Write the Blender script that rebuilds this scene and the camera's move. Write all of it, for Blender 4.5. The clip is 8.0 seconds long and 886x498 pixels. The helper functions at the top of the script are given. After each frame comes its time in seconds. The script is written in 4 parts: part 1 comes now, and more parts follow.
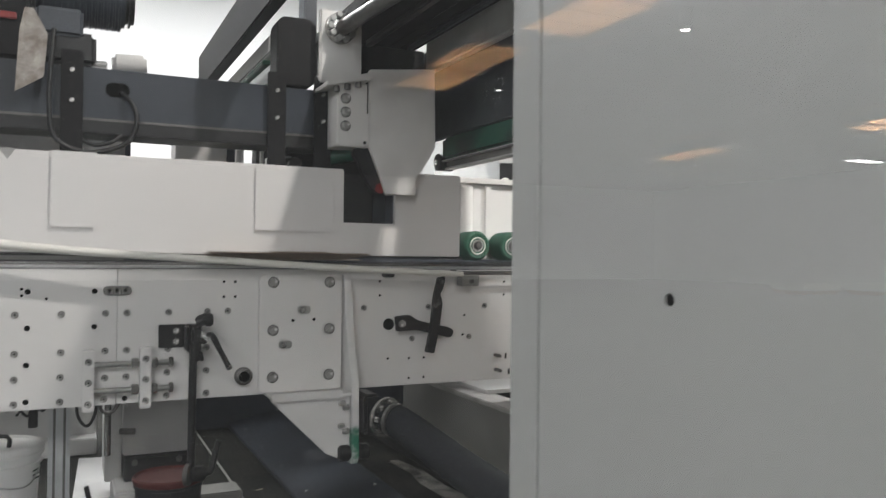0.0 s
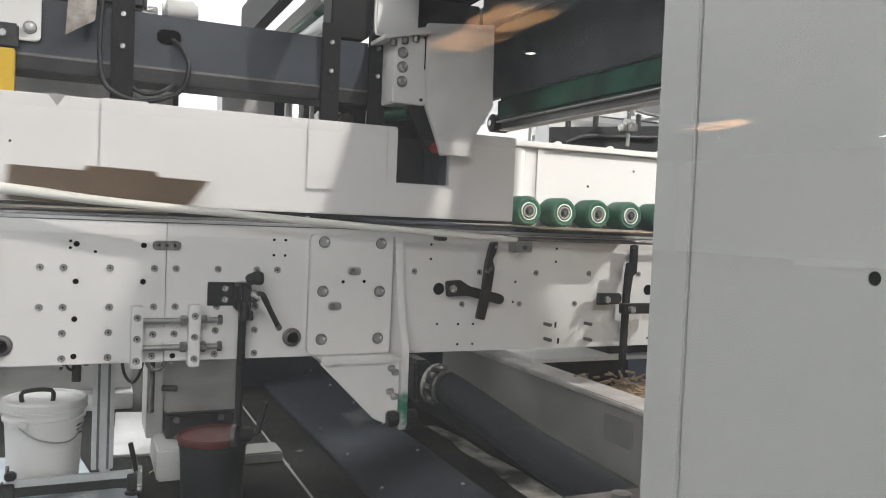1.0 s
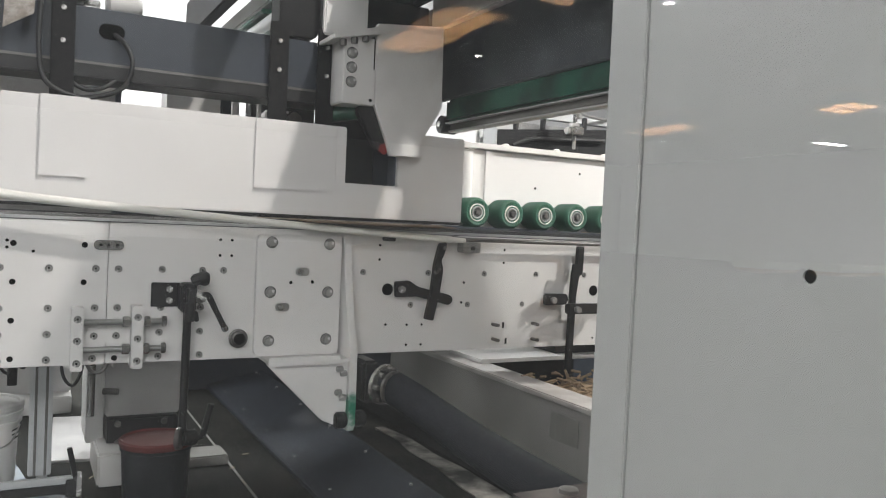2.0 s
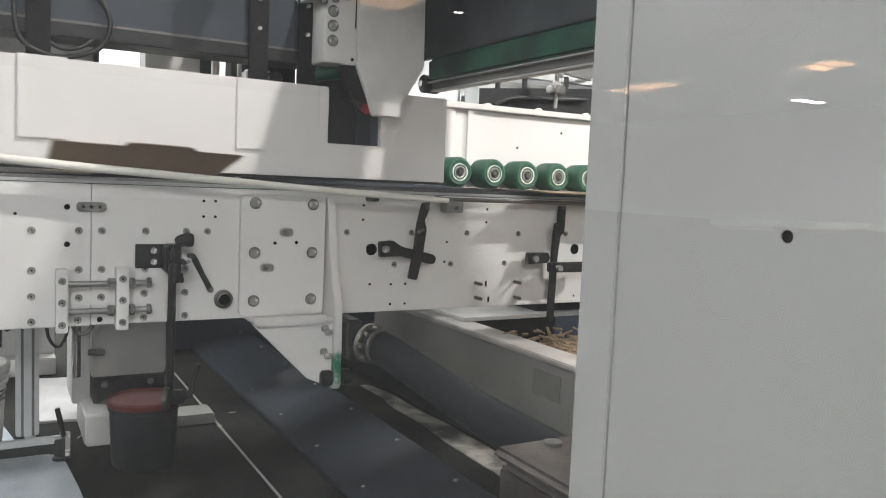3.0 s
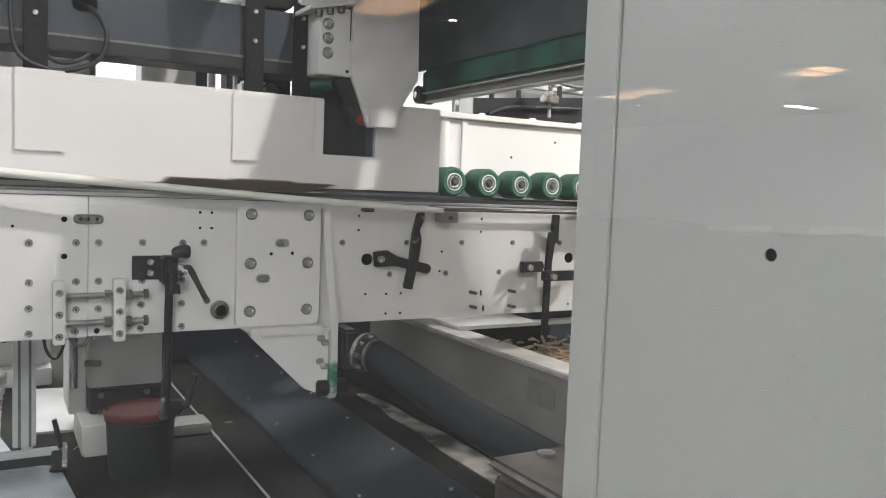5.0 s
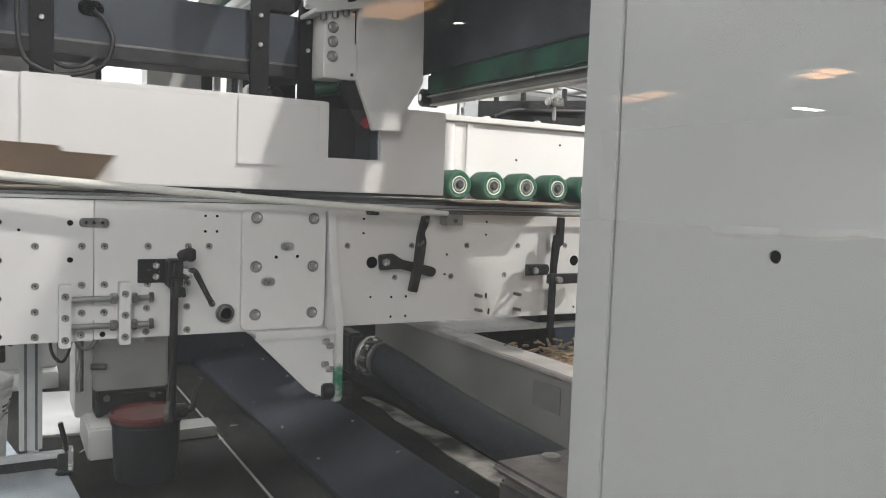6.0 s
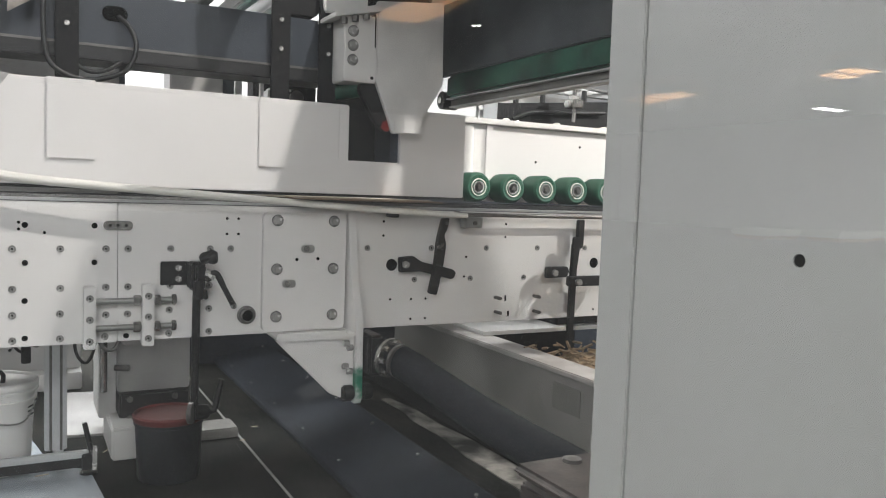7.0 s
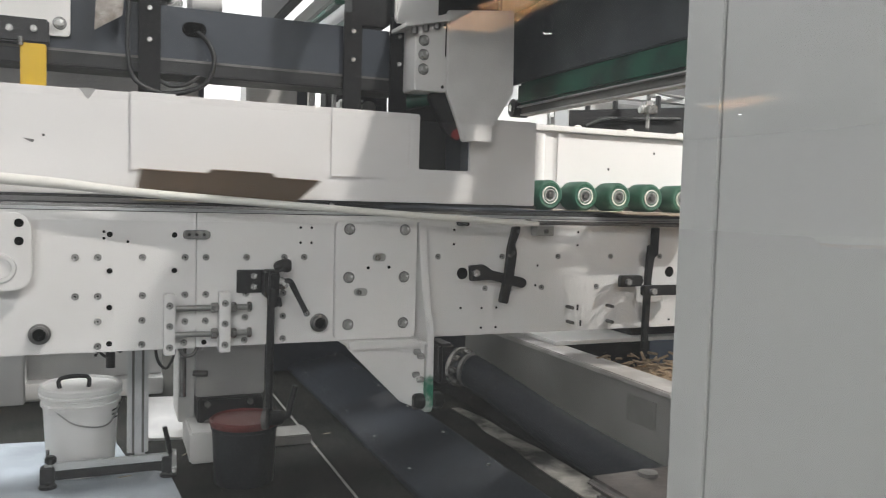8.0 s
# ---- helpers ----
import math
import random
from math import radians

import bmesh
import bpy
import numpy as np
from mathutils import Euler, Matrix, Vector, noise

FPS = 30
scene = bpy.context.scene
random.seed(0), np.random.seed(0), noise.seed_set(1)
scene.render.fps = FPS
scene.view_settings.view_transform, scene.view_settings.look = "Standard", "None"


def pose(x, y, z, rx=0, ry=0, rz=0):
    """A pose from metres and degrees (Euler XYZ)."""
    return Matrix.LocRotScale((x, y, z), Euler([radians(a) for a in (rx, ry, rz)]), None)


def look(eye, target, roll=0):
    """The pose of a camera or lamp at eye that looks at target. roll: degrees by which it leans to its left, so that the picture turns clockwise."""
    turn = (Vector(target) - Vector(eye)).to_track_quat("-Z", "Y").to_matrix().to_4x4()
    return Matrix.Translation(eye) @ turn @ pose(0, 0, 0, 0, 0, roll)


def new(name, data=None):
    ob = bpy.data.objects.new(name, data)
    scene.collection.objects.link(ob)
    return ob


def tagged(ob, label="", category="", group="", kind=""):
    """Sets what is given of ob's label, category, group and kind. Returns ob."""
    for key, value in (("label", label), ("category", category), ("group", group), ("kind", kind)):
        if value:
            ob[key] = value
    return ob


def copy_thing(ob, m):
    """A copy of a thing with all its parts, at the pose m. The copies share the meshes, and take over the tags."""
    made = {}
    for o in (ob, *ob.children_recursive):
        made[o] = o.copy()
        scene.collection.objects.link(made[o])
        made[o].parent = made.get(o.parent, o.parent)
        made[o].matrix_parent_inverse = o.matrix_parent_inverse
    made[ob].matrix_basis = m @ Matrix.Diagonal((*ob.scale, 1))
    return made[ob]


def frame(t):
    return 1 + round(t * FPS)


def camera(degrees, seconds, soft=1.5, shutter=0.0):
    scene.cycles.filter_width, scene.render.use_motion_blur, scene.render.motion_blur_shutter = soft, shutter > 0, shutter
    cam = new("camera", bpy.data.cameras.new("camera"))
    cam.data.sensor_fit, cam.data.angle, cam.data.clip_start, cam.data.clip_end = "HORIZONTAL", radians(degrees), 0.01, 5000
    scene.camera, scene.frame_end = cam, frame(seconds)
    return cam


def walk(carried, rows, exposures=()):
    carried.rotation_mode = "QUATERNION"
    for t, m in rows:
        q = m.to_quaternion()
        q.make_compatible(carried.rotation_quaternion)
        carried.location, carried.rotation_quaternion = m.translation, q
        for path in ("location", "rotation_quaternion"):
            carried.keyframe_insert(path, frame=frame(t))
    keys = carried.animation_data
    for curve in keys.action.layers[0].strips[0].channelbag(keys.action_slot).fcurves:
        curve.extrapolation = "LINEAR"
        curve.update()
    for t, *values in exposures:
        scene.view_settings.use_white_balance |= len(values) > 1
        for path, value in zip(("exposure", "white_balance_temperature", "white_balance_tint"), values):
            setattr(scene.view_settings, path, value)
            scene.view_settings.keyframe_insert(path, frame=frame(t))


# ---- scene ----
cam = camera(58.9, 8.0, soft=0.9, shutter=0.3)
PATH = [
    (0, (-0.029, -0.049, 0.971), (0.829, 1.757, 0.991), 0.6),
    (0.5, (-0.104, 0.044, 0.959), (0.711, 1.869, 0.892), 2.3),
    (1, (-0.111, 0.091, 0.965), (0.712, 1.913, 0.893), 2.4),
    (1.5, (-0.107, 0.092, 0.965), (0.759, 1.894, 0.924), 2.5),
    (2, (-0.119, 0.087, 0.962), (0.824, 1.849, 0.9), 2.7),
    (3.5, (-0.142, 0.067, 0.975), (0.852, 1.792, 0.788), 2.5),
    (4, (-0.146, 0.06, 0.985), (0.855, 1.782, 0.806), 2.4),
    (4.5, (-0.148, 0.057, 0.982), (0.852, 1.782, 0.822), 2.3),
    (6, (-0.144, 0.056, 0.98), (0.842, 1.791, 0.839), 2.1),
    (6.5, (-0.143, 0.055, 0.98), (0.818, 1.803, 0.841), 2.0),
    (7, (-0.15, 0.054, 0.982), (0.795, 1.812, 0.844), 2.0),
    (7.5, (-0.149, 0.06, 0.981), (0.739, 1.847, 0.852), 1.8),
    (8, (-0.144, 0.064, 0.977), (0.638, 1.901, 0.858), 1.6),
]
walk(cam, [(t, look(eye, target, roll)) for t, eye, target, roll in PATH],
     [(0, -0.42), (0.3, -0.27), (0.8, -0.04), (1.5, 0.02), (2.0, -0.05), (2.5, 0.0), (3.4, 0.09), (4, 0.1), (4.6, 0.04), (6.5, -0.01), (8, -0.07)])

FLOOR_Z = 0.0

# ---- light ----
world = bpy.data.worlds.new("hall_air")
world.use_nodes = True
world.node_tree.nodes["Background"].inputs[0].default_value = (0.75, 0.78, 0.8, 1)
world.node_tree.nodes["Background"].inputs[1].default_value = 0.32
scene.world = world
scene.view_settings.exposure = 0.0


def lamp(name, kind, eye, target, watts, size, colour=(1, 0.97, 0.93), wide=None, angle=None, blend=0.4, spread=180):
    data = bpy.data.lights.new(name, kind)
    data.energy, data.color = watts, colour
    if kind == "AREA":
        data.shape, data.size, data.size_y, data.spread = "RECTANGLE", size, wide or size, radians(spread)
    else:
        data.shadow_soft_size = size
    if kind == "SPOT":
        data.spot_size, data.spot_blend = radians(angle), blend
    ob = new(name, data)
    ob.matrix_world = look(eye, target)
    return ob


KEY, SIDE = (1.5, 0.95, 4.0), (5.5, 0.75, 3.9)
lamp("key_downlight", "SPOT", KEY, (0.6, 2.9, 0.5), 440, 0.06, (1, 0.95, 0.905), angle=80)
lamp("side_downlight", "SPOT", SIDE, (3.2, 3.0, 1.9), 1250, 0.03, (1, 0.98, 0.95), angle=33.1, blend=0.04)
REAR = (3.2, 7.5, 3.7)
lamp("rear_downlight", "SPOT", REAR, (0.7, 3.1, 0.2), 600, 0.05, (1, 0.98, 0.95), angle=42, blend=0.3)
# Added fill lamps standing in for the hall's general light.
HALL_FILLS = [(-4.2, 3.3, 3.0, 1.2, 230), (0.5, 5.6, 6.0, 1.2, 600), (0.2, -2.6, 6.0, 1.4, 330), (-3.0, -7.0, 8.0, 1.6, 90), (-9.0, -15.0, 6.0, 2.0, 1300), (-9.0, -24.0, 6.0, 2.0, 1300), (22.0, -8.0, 6.0, 2.0, 1100), (21.0, -15.0, 1.2, 0.4, 110)]
for x, y, long, wide, watts in HALL_FILLS:
    lamp("hall_fill_light", "AREA", (x, y, 3.9), (x, y, 0), watts, long, (0.98, 0.99, 1), wide)
# Fill lamps added to brighten the undersides of the wooden baffles.
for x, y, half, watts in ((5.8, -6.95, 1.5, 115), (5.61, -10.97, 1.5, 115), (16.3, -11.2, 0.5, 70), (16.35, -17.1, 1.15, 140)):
    lamp("baffle_fill", "AREA", (x, y, 3.8), (x, y, 5), watts, 0.9, (1, 0.95, 0.88), 2 * half - 0.1, spread=60)


# ---- materials ----
def material(name, base, rough=0.5, metal=0.0, vary=0.12, scale=6.0, bump=0.05, fine=120.0, second=None, amount=0.35, spec=0.5, coat=0.0):
    m = bpy.data.materials.new(name)
    m.use_nodes = True
    nt = m.node_tree
    b = nt.nodes["Principled BSDF"]
    b.inputs["Metallic"].default_value = metal
    b.inputs["Specular IOR Level"].default_value = spec
    b.inputs["Coat Weight"].default_value = coat
    tc = nt.nodes.new("ShaderNodeTexCoord")
    big = nt.nodes.new("ShaderNodeTexNoise")
    big.inputs["Scale"].default_value, big.inputs["Detail"].default_value = scale, 6
    small = nt.nodes.new("ShaderNodeTexNoise")
    small.inputs["Scale"].default_value, small.inputs["Detail"].default_value = fine, 4
    nt.links.new(tc.outputs["Object"], big.inputs["Vector"])
    nt.links.new(tc.outputs["Object"], small.inputs["Vector"])
    ramp = nt.nodes.new("ShaderNodeValToRGB")
    lo = second or tuple(c * (1 - vary) for c in base)
    ramp.color_ramp.elements[0].color, ramp.color_ramp.elements[0].position = (*lo, 1), 0.5 - amount / 2
    ramp.color_ramp.elements[1].color, ramp.color_ramp.elements[1].position = (*base, 1), 0.5 + amount / 2
    nt.links.new(big.outputs["Fac"], ramp.inputs["Fac"])
    grain = nt.nodes.new("ShaderNodeMix")
    grain.data_type, grain.blend_type = "RGBA", "MULTIPLY"
    grain.inputs["Factor"].default_value = min(1, vary * 1.5)
    nt.links.new(ramp.outputs["Color"], grain.inputs["A"])
    nt.links.new(small.outputs["Fac"], grain.inputs["B"])
    nt.links.new(grain.outputs["Result"], b.inputs["Base Color"])
    span = nt.nodes.new("ShaderNodeMapRange")
    span.inputs["To Min"].default_value, span.inputs["To Max"].default_value = max(0.03, rough - 0.1), min(1, rough + 0.1)
    nt.links.new(big.outputs["Fac"], span.inputs["Value"])
    nt.links.new(span.outputs["Result"], b.inputs["Roughness"])
    if bump:
        bp = nt.nodes.new("ShaderNodeBump")
        bp.inputs["Strength"].default_value, bp.inputs["Distance"].default_value = bump, 0.004
        nt.links.new(small.outputs["Fac"], bp.inputs["Height"])
        nt.links.new(bp.outputs["Normal"], b.inputs["Normal"])
    return m


def glow(name, colour, strength):
    m = bpy.data.materials.new(name)
    m.use_nodes = True
    b = m.node_tree.nodes["Principled BSDF"]
    b.inputs["Base Color"].default_value = (*colour, 1)
    b.inputs["Emission Color"].default_value = (*colour, 1)
    b.inputs["Emission Strength"].default_value = strength
    return m


def glass_material():
    m = bpy.data.materials.new("guard_glass")
    m.use_nodes = True
    b = m.node_tree.nodes["Principled BSDF"]
    b.inputs["Base Color"].default_value = (0.99, 0.995, 0.99, 1)
    b.inputs["Transmission Weight"].default_value = 0.992  # a thin film of dust
    b.inputs["Roughness"].default_value = 0.0
    b.inputs["IOR"].default_value = 1.5
    return m


PAINT = material("machine_white_paint", (0.76, 0.745, 0.725), 0.4, vary=0.05, scale=3.0, bump=0.02, fine=160)
COVER = material("cover_white_paint", (0.775, 0.755, 0.738), 0.42, vary=0.05, scale=2.2, bump=0.02, fine=140)
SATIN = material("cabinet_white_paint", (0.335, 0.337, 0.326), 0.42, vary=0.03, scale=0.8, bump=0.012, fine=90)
OLDWHITE = material("scuffed_white_paint", (0.7, 0.69, 0.67), 0.5, vary=0.2, scale=7.0, bump=0.04)
NAVY = material("dark_blue_grey_paint", (0.046, 0.055, 0.071), 0.36, vary=0.2, scale=4.0, bump=0.03, fine=200)
# Tone is lifted for the haze of the glass in front.
STREAKED = material("hazed_scuffed_paint", (0.115, 0.128, 0.14), 0.4, vary=0.3, scale=5.0, bump=0.05, fine=120, second=(0.06, 0.07, 0.08), amount=0.3)
BLACK = material("black_metal", (0.018, 0.018, 0.019), 0.42, vary=0.25, scale=12.0, bump=0.04)
PLASTIC = material("black_plastic", (0.02, 0.021, 0.022), 0.5, vary=0.2, scale=10, bump=0.05)
STEEL = material("machined_steel", (0.6, 0.59, 0.57), 0.22, 0.9, 0.15, 25, 0.05, 300)
ZINC = material("zinc_plated_steel", (0.46, 0.46, 0.44), 0.35, 0.6, 0.2, 30, 0.06, 250)
BRIGHT = material("bright_plated_screw", (0.64, 0.63, 0.61), 0.25, 0.5, 0.12, 40, 0.04, 300)
DARKSTEEL = material("oiled_steel", (0.24, 0.23, 0.22), 0.38, 0.6, 0.3, 30, 0.06, 250)
ALU = material("anodised_aluminium", (0.58, 0.59, 0.59), 0.4, 0.45, 0.12, 20, 0.03, 300)
GREEN = material("green_rubber", (0.018, 0.125, 0.07), 0.55, vary=0.3, scale=14, bump=0.12, fine=220)
BELT = material("green_belt", (0.02, 0.15, 0.095), 0.32, vary=0.4, scale=7, bump=0.05, second=(0.006, 0.04, 0.026), amount=0.25)
# Flap cardboard is darkened for the shade it stands in.
CARD = material("shaded_brown_card", (0.23, 0.155, 0.095), 0.8, vary=0.2, scale=9, bump=0.12, fine=260)
CARDTOP = material("pale_cardboard", (0.62, 0.53, 0.4), 0.75, vary=0.15, scale=9, bump=0.1, fine=260)
GREASED = material("greased_white_paint", (0.79, 0.775, 0.755), 0.4, vary=0.08, scale=9, bump=0.03, second=(0.68, 0.665, 0.65), amount=0.3)
DUSTY = material("dusty_grey_paint", (0.3, 0.29, 0.27), 0.7, vary=0.3, scale=8, bump=0.1)
TROUGH = material("grey_trough_paint", (0.36, 0.35, 0.33), 0.55, vary=0.25, scale=5, bump=0.05)
EDGE = material("worn_grey_edge", (0.66, 0.64, 0.61), 0.45, vary=0.25, scale=9, bump=0.05, second=(0.4, 0.37, 0.345), amount=0.3)
BOARD = material("dusty_board", (0.54, 0.53, 0.515), 0.7, vary=0.25, scale=6, bump=0.06)
# Pale floor tone with broken light painted in.
LITFLOOR = material("lit_floor_tone", (0.34, 0.32, 0.29), 0.8, vary=0.3, scale=7, bump=0.2, fine=80, second=(0.05, 0.048, 0.042), amount=0.18)
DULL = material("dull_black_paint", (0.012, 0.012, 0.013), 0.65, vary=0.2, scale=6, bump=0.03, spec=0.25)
NYLON = material("white_nylon", (0.82, 0.8, 0.74), 0.35, vary=0.06, scale=10, bump=0.02)
FLOOR = material("factory_floor", (0.026, 0.025, 0.021), 0.78, spec=0.1, vary=0.4, scale=4.5, bump=0.2, fine=60, second=(0.009, 0.01, 0.008), amount=0.28)
PLATE = material("dark_steel_plate", (0.032, 0.039, 0.052), 0.66, spec=0.16, vary=0.4, scale=5.0, bump=0.08, fine=70, second=(0.018, 0.022, 0.03), amount=0.35)
RED = material("red_plastic", (0.14, 0.026, 0.022), 0.5, vary=0.25, scale=9, bump=0.05)
BUCKET = material("black_bucket_plastic", (0.014, 0.016, 0.019), 0.4, vary=0.2, scale=8, bump=0.04)
PAIL = material("white_pail_plastic", (0.74, 0.73, 0.71), 0.38, vary=0.06, scale=6, bump=0.03)
HOSE = material("black_hose_rubber", (0.022, 0.025, 0.031), 0.7, spec=0.2, vary=0.25, scale=14, bump=0.08)
YELLOW = material("yellow_paint", (0.72, 0.46, 0.01), 0.4, vary=0.12, scale=10, bump=0.03)
BROWN = material("brown_worn_paint", (0.02, 0.015, 0.014), 0.5, vary=0.35, scale=22, bump=0.18, fine=130, second=(0.05, 0.04, 0.036), amount=0.3)
# Lid colour is paler for dust and for light on top.
LIDTOP = material("dusty_lit_paint", (0.085, 0.07, 0.063), 0.6, vary=0.4, scale=26, bump=0.2, fine=140, second=(0.03, 0.024, 0.022), amount=0.25)
WOOD = material("warm_wood", (0.55, 0.3, 0.13), 0.5, vary=0.3, scale=3, bump=0.05)
WALL = material("hall_white_wall", (0.82, 0.82, 0.81), 0.6, vary=0.06, scale=1.0, bump=0.03)
CEIL = material("hall_dark_ceiling", (0.12, 0.12, 0.125), 0.7, vary=0.15, scale=1.0, bump=0.03)
BLUE = material("blue_sheet", (0.43, 0.48, 0.53), 0.36, vary=0.25, scale=5, bump=0.05, second=(0.27, 0.3, 0.33), amount=0.3)
PAPER = material("paper_tag", (0.55, 0.51, 0.47), 0.7, vary=0.3, scale=22, bump=0.05, second=(0.25, 0.21, 0.18), amount=0.35)
REDPAINT = material("red_paint", (0.3, 0.025, 0.022), 0.45, vary=0.2, scale=20, bump=0.05)
SCRAP = material("cardboard_scrap", (0.5, 0.36, 0.23), 0.85, vary=0.3, scale=30, bump=0.1)


def smeared_paint():
    """White machine paint with a green paint smear of its own round z 0.27 to 0.46."""
    m = PAINT.copy()
    m.name = "smeared_white_paint"
    nt = m.node_tree
    b = nt.nodes["Principled BSDF"]
    white_ = b.inputs["Base Color"].links[0].from_socket
    tc = nt.nodes.new("ShaderNodeTexCoord")
    cut = nt.nodes.new("ShaderNodeSeparateXYZ")
    blot = nt.nodes.new("ShaderNodeTexNoise")
    blot.inputs["Scale"].default_value, blot.inputs["Detail"].default_value = 16, 3
    nt.links.new(tc.outputs["Object"], cut.inputs[0])
    nt.links.new(tc.outputs["Object"], blot.inputs["Vector"])
    band_ = nt.nodes.new("ShaderNodeMapRange")
    band_.interpolation_type = "SMOOTHSTEP"
    for k, v in (("From Min", 0.26), ("From Max", -0.03), ("To Min", 0.0), ("To Max", 1.0)):
        band_.inputs[k].default_value = v
    nt.links.new(cut.outputs["Z"], band_.inputs["Value"])
    both = nt.nodes.new("ShaderNodeMath")
    both.operation = "MULTIPLY_ADD"
    both.inputs[1].default_value = 2.2
    nt.links.new(blot.outputs["Fac"], both.inputs[0])
    nt.links.new(band_.outputs["Result"], both.inputs[2])
    edge = nt.nodes.new("ShaderNodeMapRange")
    edge.interpolation_type = "SMOOTHSTEP"
    edge.inputs["From Min"].default_value, edge.inputs["From Max"].default_value = 1.45, 2.15
    nt.links.new(both.outputs[0], edge.inputs["Value"])
    mix = nt.nodes.new("ShaderNodeMix")
    mix.data_type = "RGBA"
    mix.inputs["B"].default_value = (0.03, 0.2, 0.12, 1)
    nt.links.new(edge.outputs["Result"], mix.inputs["Factor"])
    nt.links.new(white_, mix.inputs["A"])
    nt.links.new(mix.outputs["Result"], b.inputs["Base Color"])
    return m


SMEARED = smeared_paint()
GLASS = glass_material()
# Near-black that puts the shade of holes and grooves into the colour.
PIT = material("hole_shade", (0.004, 0.004, 0.004), 0.9, vary=0.1, bump=0.0, spec=0.1)
LAMPGLOW = glow("downlight_glow", (1, 0.97, 0.92), 90)
ORIGIN = {}


# ---- building helpers ----
def thing(name, at, label, category, group="", kind=""):
    ob = new(name)
    ob.location = at
    ob.empty_display_size = 0.05
    ORIGIN[ob.name] = Vector(at)
    return tagged(ob, label, category, group, kind)


def mesh_of(name, bm, mat, shift=Vector((0, 0, 0)), smooth=True):
    me = bpy.data.meshes.new(name)
    bmesh.ops.translate(bm, verts=bm.verts, vec=-shift)
    bm.normal_update()
    bm.to_mesh(me)
    bm.free()
    me.materials.append(mat)
    if smooth:
        for p in me.polygons:
            p.use_smooth = True
        me.set_sharp_from_angle(angle=radians(35))
    return me


def part(name, bm, mat, parent, label="", smooth=True):
    """Links a bmesh in world places as one mesh under a thing or a part that has its origin at the thing's."""
    shift = ORIGIN[parent.name]
    ob = new(name, mesh_of(name, bm, mat, shift, smooth))
    ob.parent = parent
    ORIGIN[ob.name] = shift
    return tagged(ob, label)


def solo(name, bm, mat, label, category, kind="", group=""):
    ob = new(name, mesh_of(name, bm, mat))
    ORIGIN[ob.name] = Vector((0, 0, 0))
    return tagged(ob, label, category, group, kind)


def repeat(name, me, parent, places, turn=None):
    """Alike pieces on one mesh, at world places, under a parent."""
    for p in places:
        ob = new(name, me)
        ob.parent = parent
        ob.matrix_basis = Matrix.Translation(Vector(p) - ORIGIN[parent.name]) @ (turn or Matrix())


def merge(bm, extra):
    me = bpy.data.meshes.new("piece")
    extra.to_mesh(me)
    extra.free()
    bm.from_mesh(me)
    bpy.data.meshes.remove(me)
    return bm


def box(x0, x1, y0, y1, z0, z1, bevel=0.003, bm=None, seg=2):
    b = bmesh.new()
    bmesh.ops.create_cube(b, size=1)
    for v in b.verts:
        v.co = Vector((x0 + (v.co.x + 0.5) * (x1 - x0), y0 + (v.co.y + 0.5) * (y1 - y0), z0 + (v.co.z + 0.5) * (z1 - z0)))
    if bevel:
        bmesh.ops.bevel(b, geom=b.edges[:], offset=min(bevel, 0.45 * min(x1 - x0, y1 - y0, z1 - z0)), segments=seg, affect="EDGES")
    return merge(bm, b) if bm else b


def rod(p, q, r, bm=None, seg=20, r2=None, bevel=0.0):
    p, q = Vector(p), Vector(q)
    b = bmesh.new()
    bmesh.ops.create_cone(b, cap_ends=True, segments=seg, radius1=r, radius2=r if r2 is None else r2, depth=(q - p).length)
    if bevel:
        rim = [e for e in b.edges if abs(e.verts[0].co.z - e.verts[1].co.z) < 1e-6]
        bmesh.ops.bevel(b, geom=rim, offset=bevel, segments=2, affect="EDGES")
    m = Matrix.Translation((p + q) / 2) @ (q - p).to_track_quat("Z", "Y").to_matrix().to_4x4()
    bmesh.ops.transform(b, matrix=m, verts=b.verts)
    return merge(bm, b) if bm else b


def slab(outline, y0, y1, bevel=0.002, bm=None, axis="y"):
    """A plate with an outline in x, z (or y, z with axis 'x', or x, y with axis 'z')."""
    def place(a, c, d):
        return {"y": (a, d, c), "x": (d, a, c), "z": (a, c, d)}[axis]
    b = bmesh.new()
    f = b.faces.new([b.verts.new(place(a, c, y0)) for a, c in outline])
    out = bmesh.ops.extrude_face_region(b, geom=[f])
    step = Vector(place(0, 0, y1 - y0)) - Vector(place(0, 0, 0))
    bmesh.ops.translate(b, verts=[v for v in out["geom"] if isinstance(v, bmesh.types.BMVert)], vec=step)
    bmesh.ops.recalc_face_normals(b, faces=b.faces)
    if bevel:
        bmesh.ops.bevel(b, geom=b.edges[:], offset=bevel, segments=2, affect="EDGES", clamp_overlap=True)
    return merge(bm, b) if bm else b


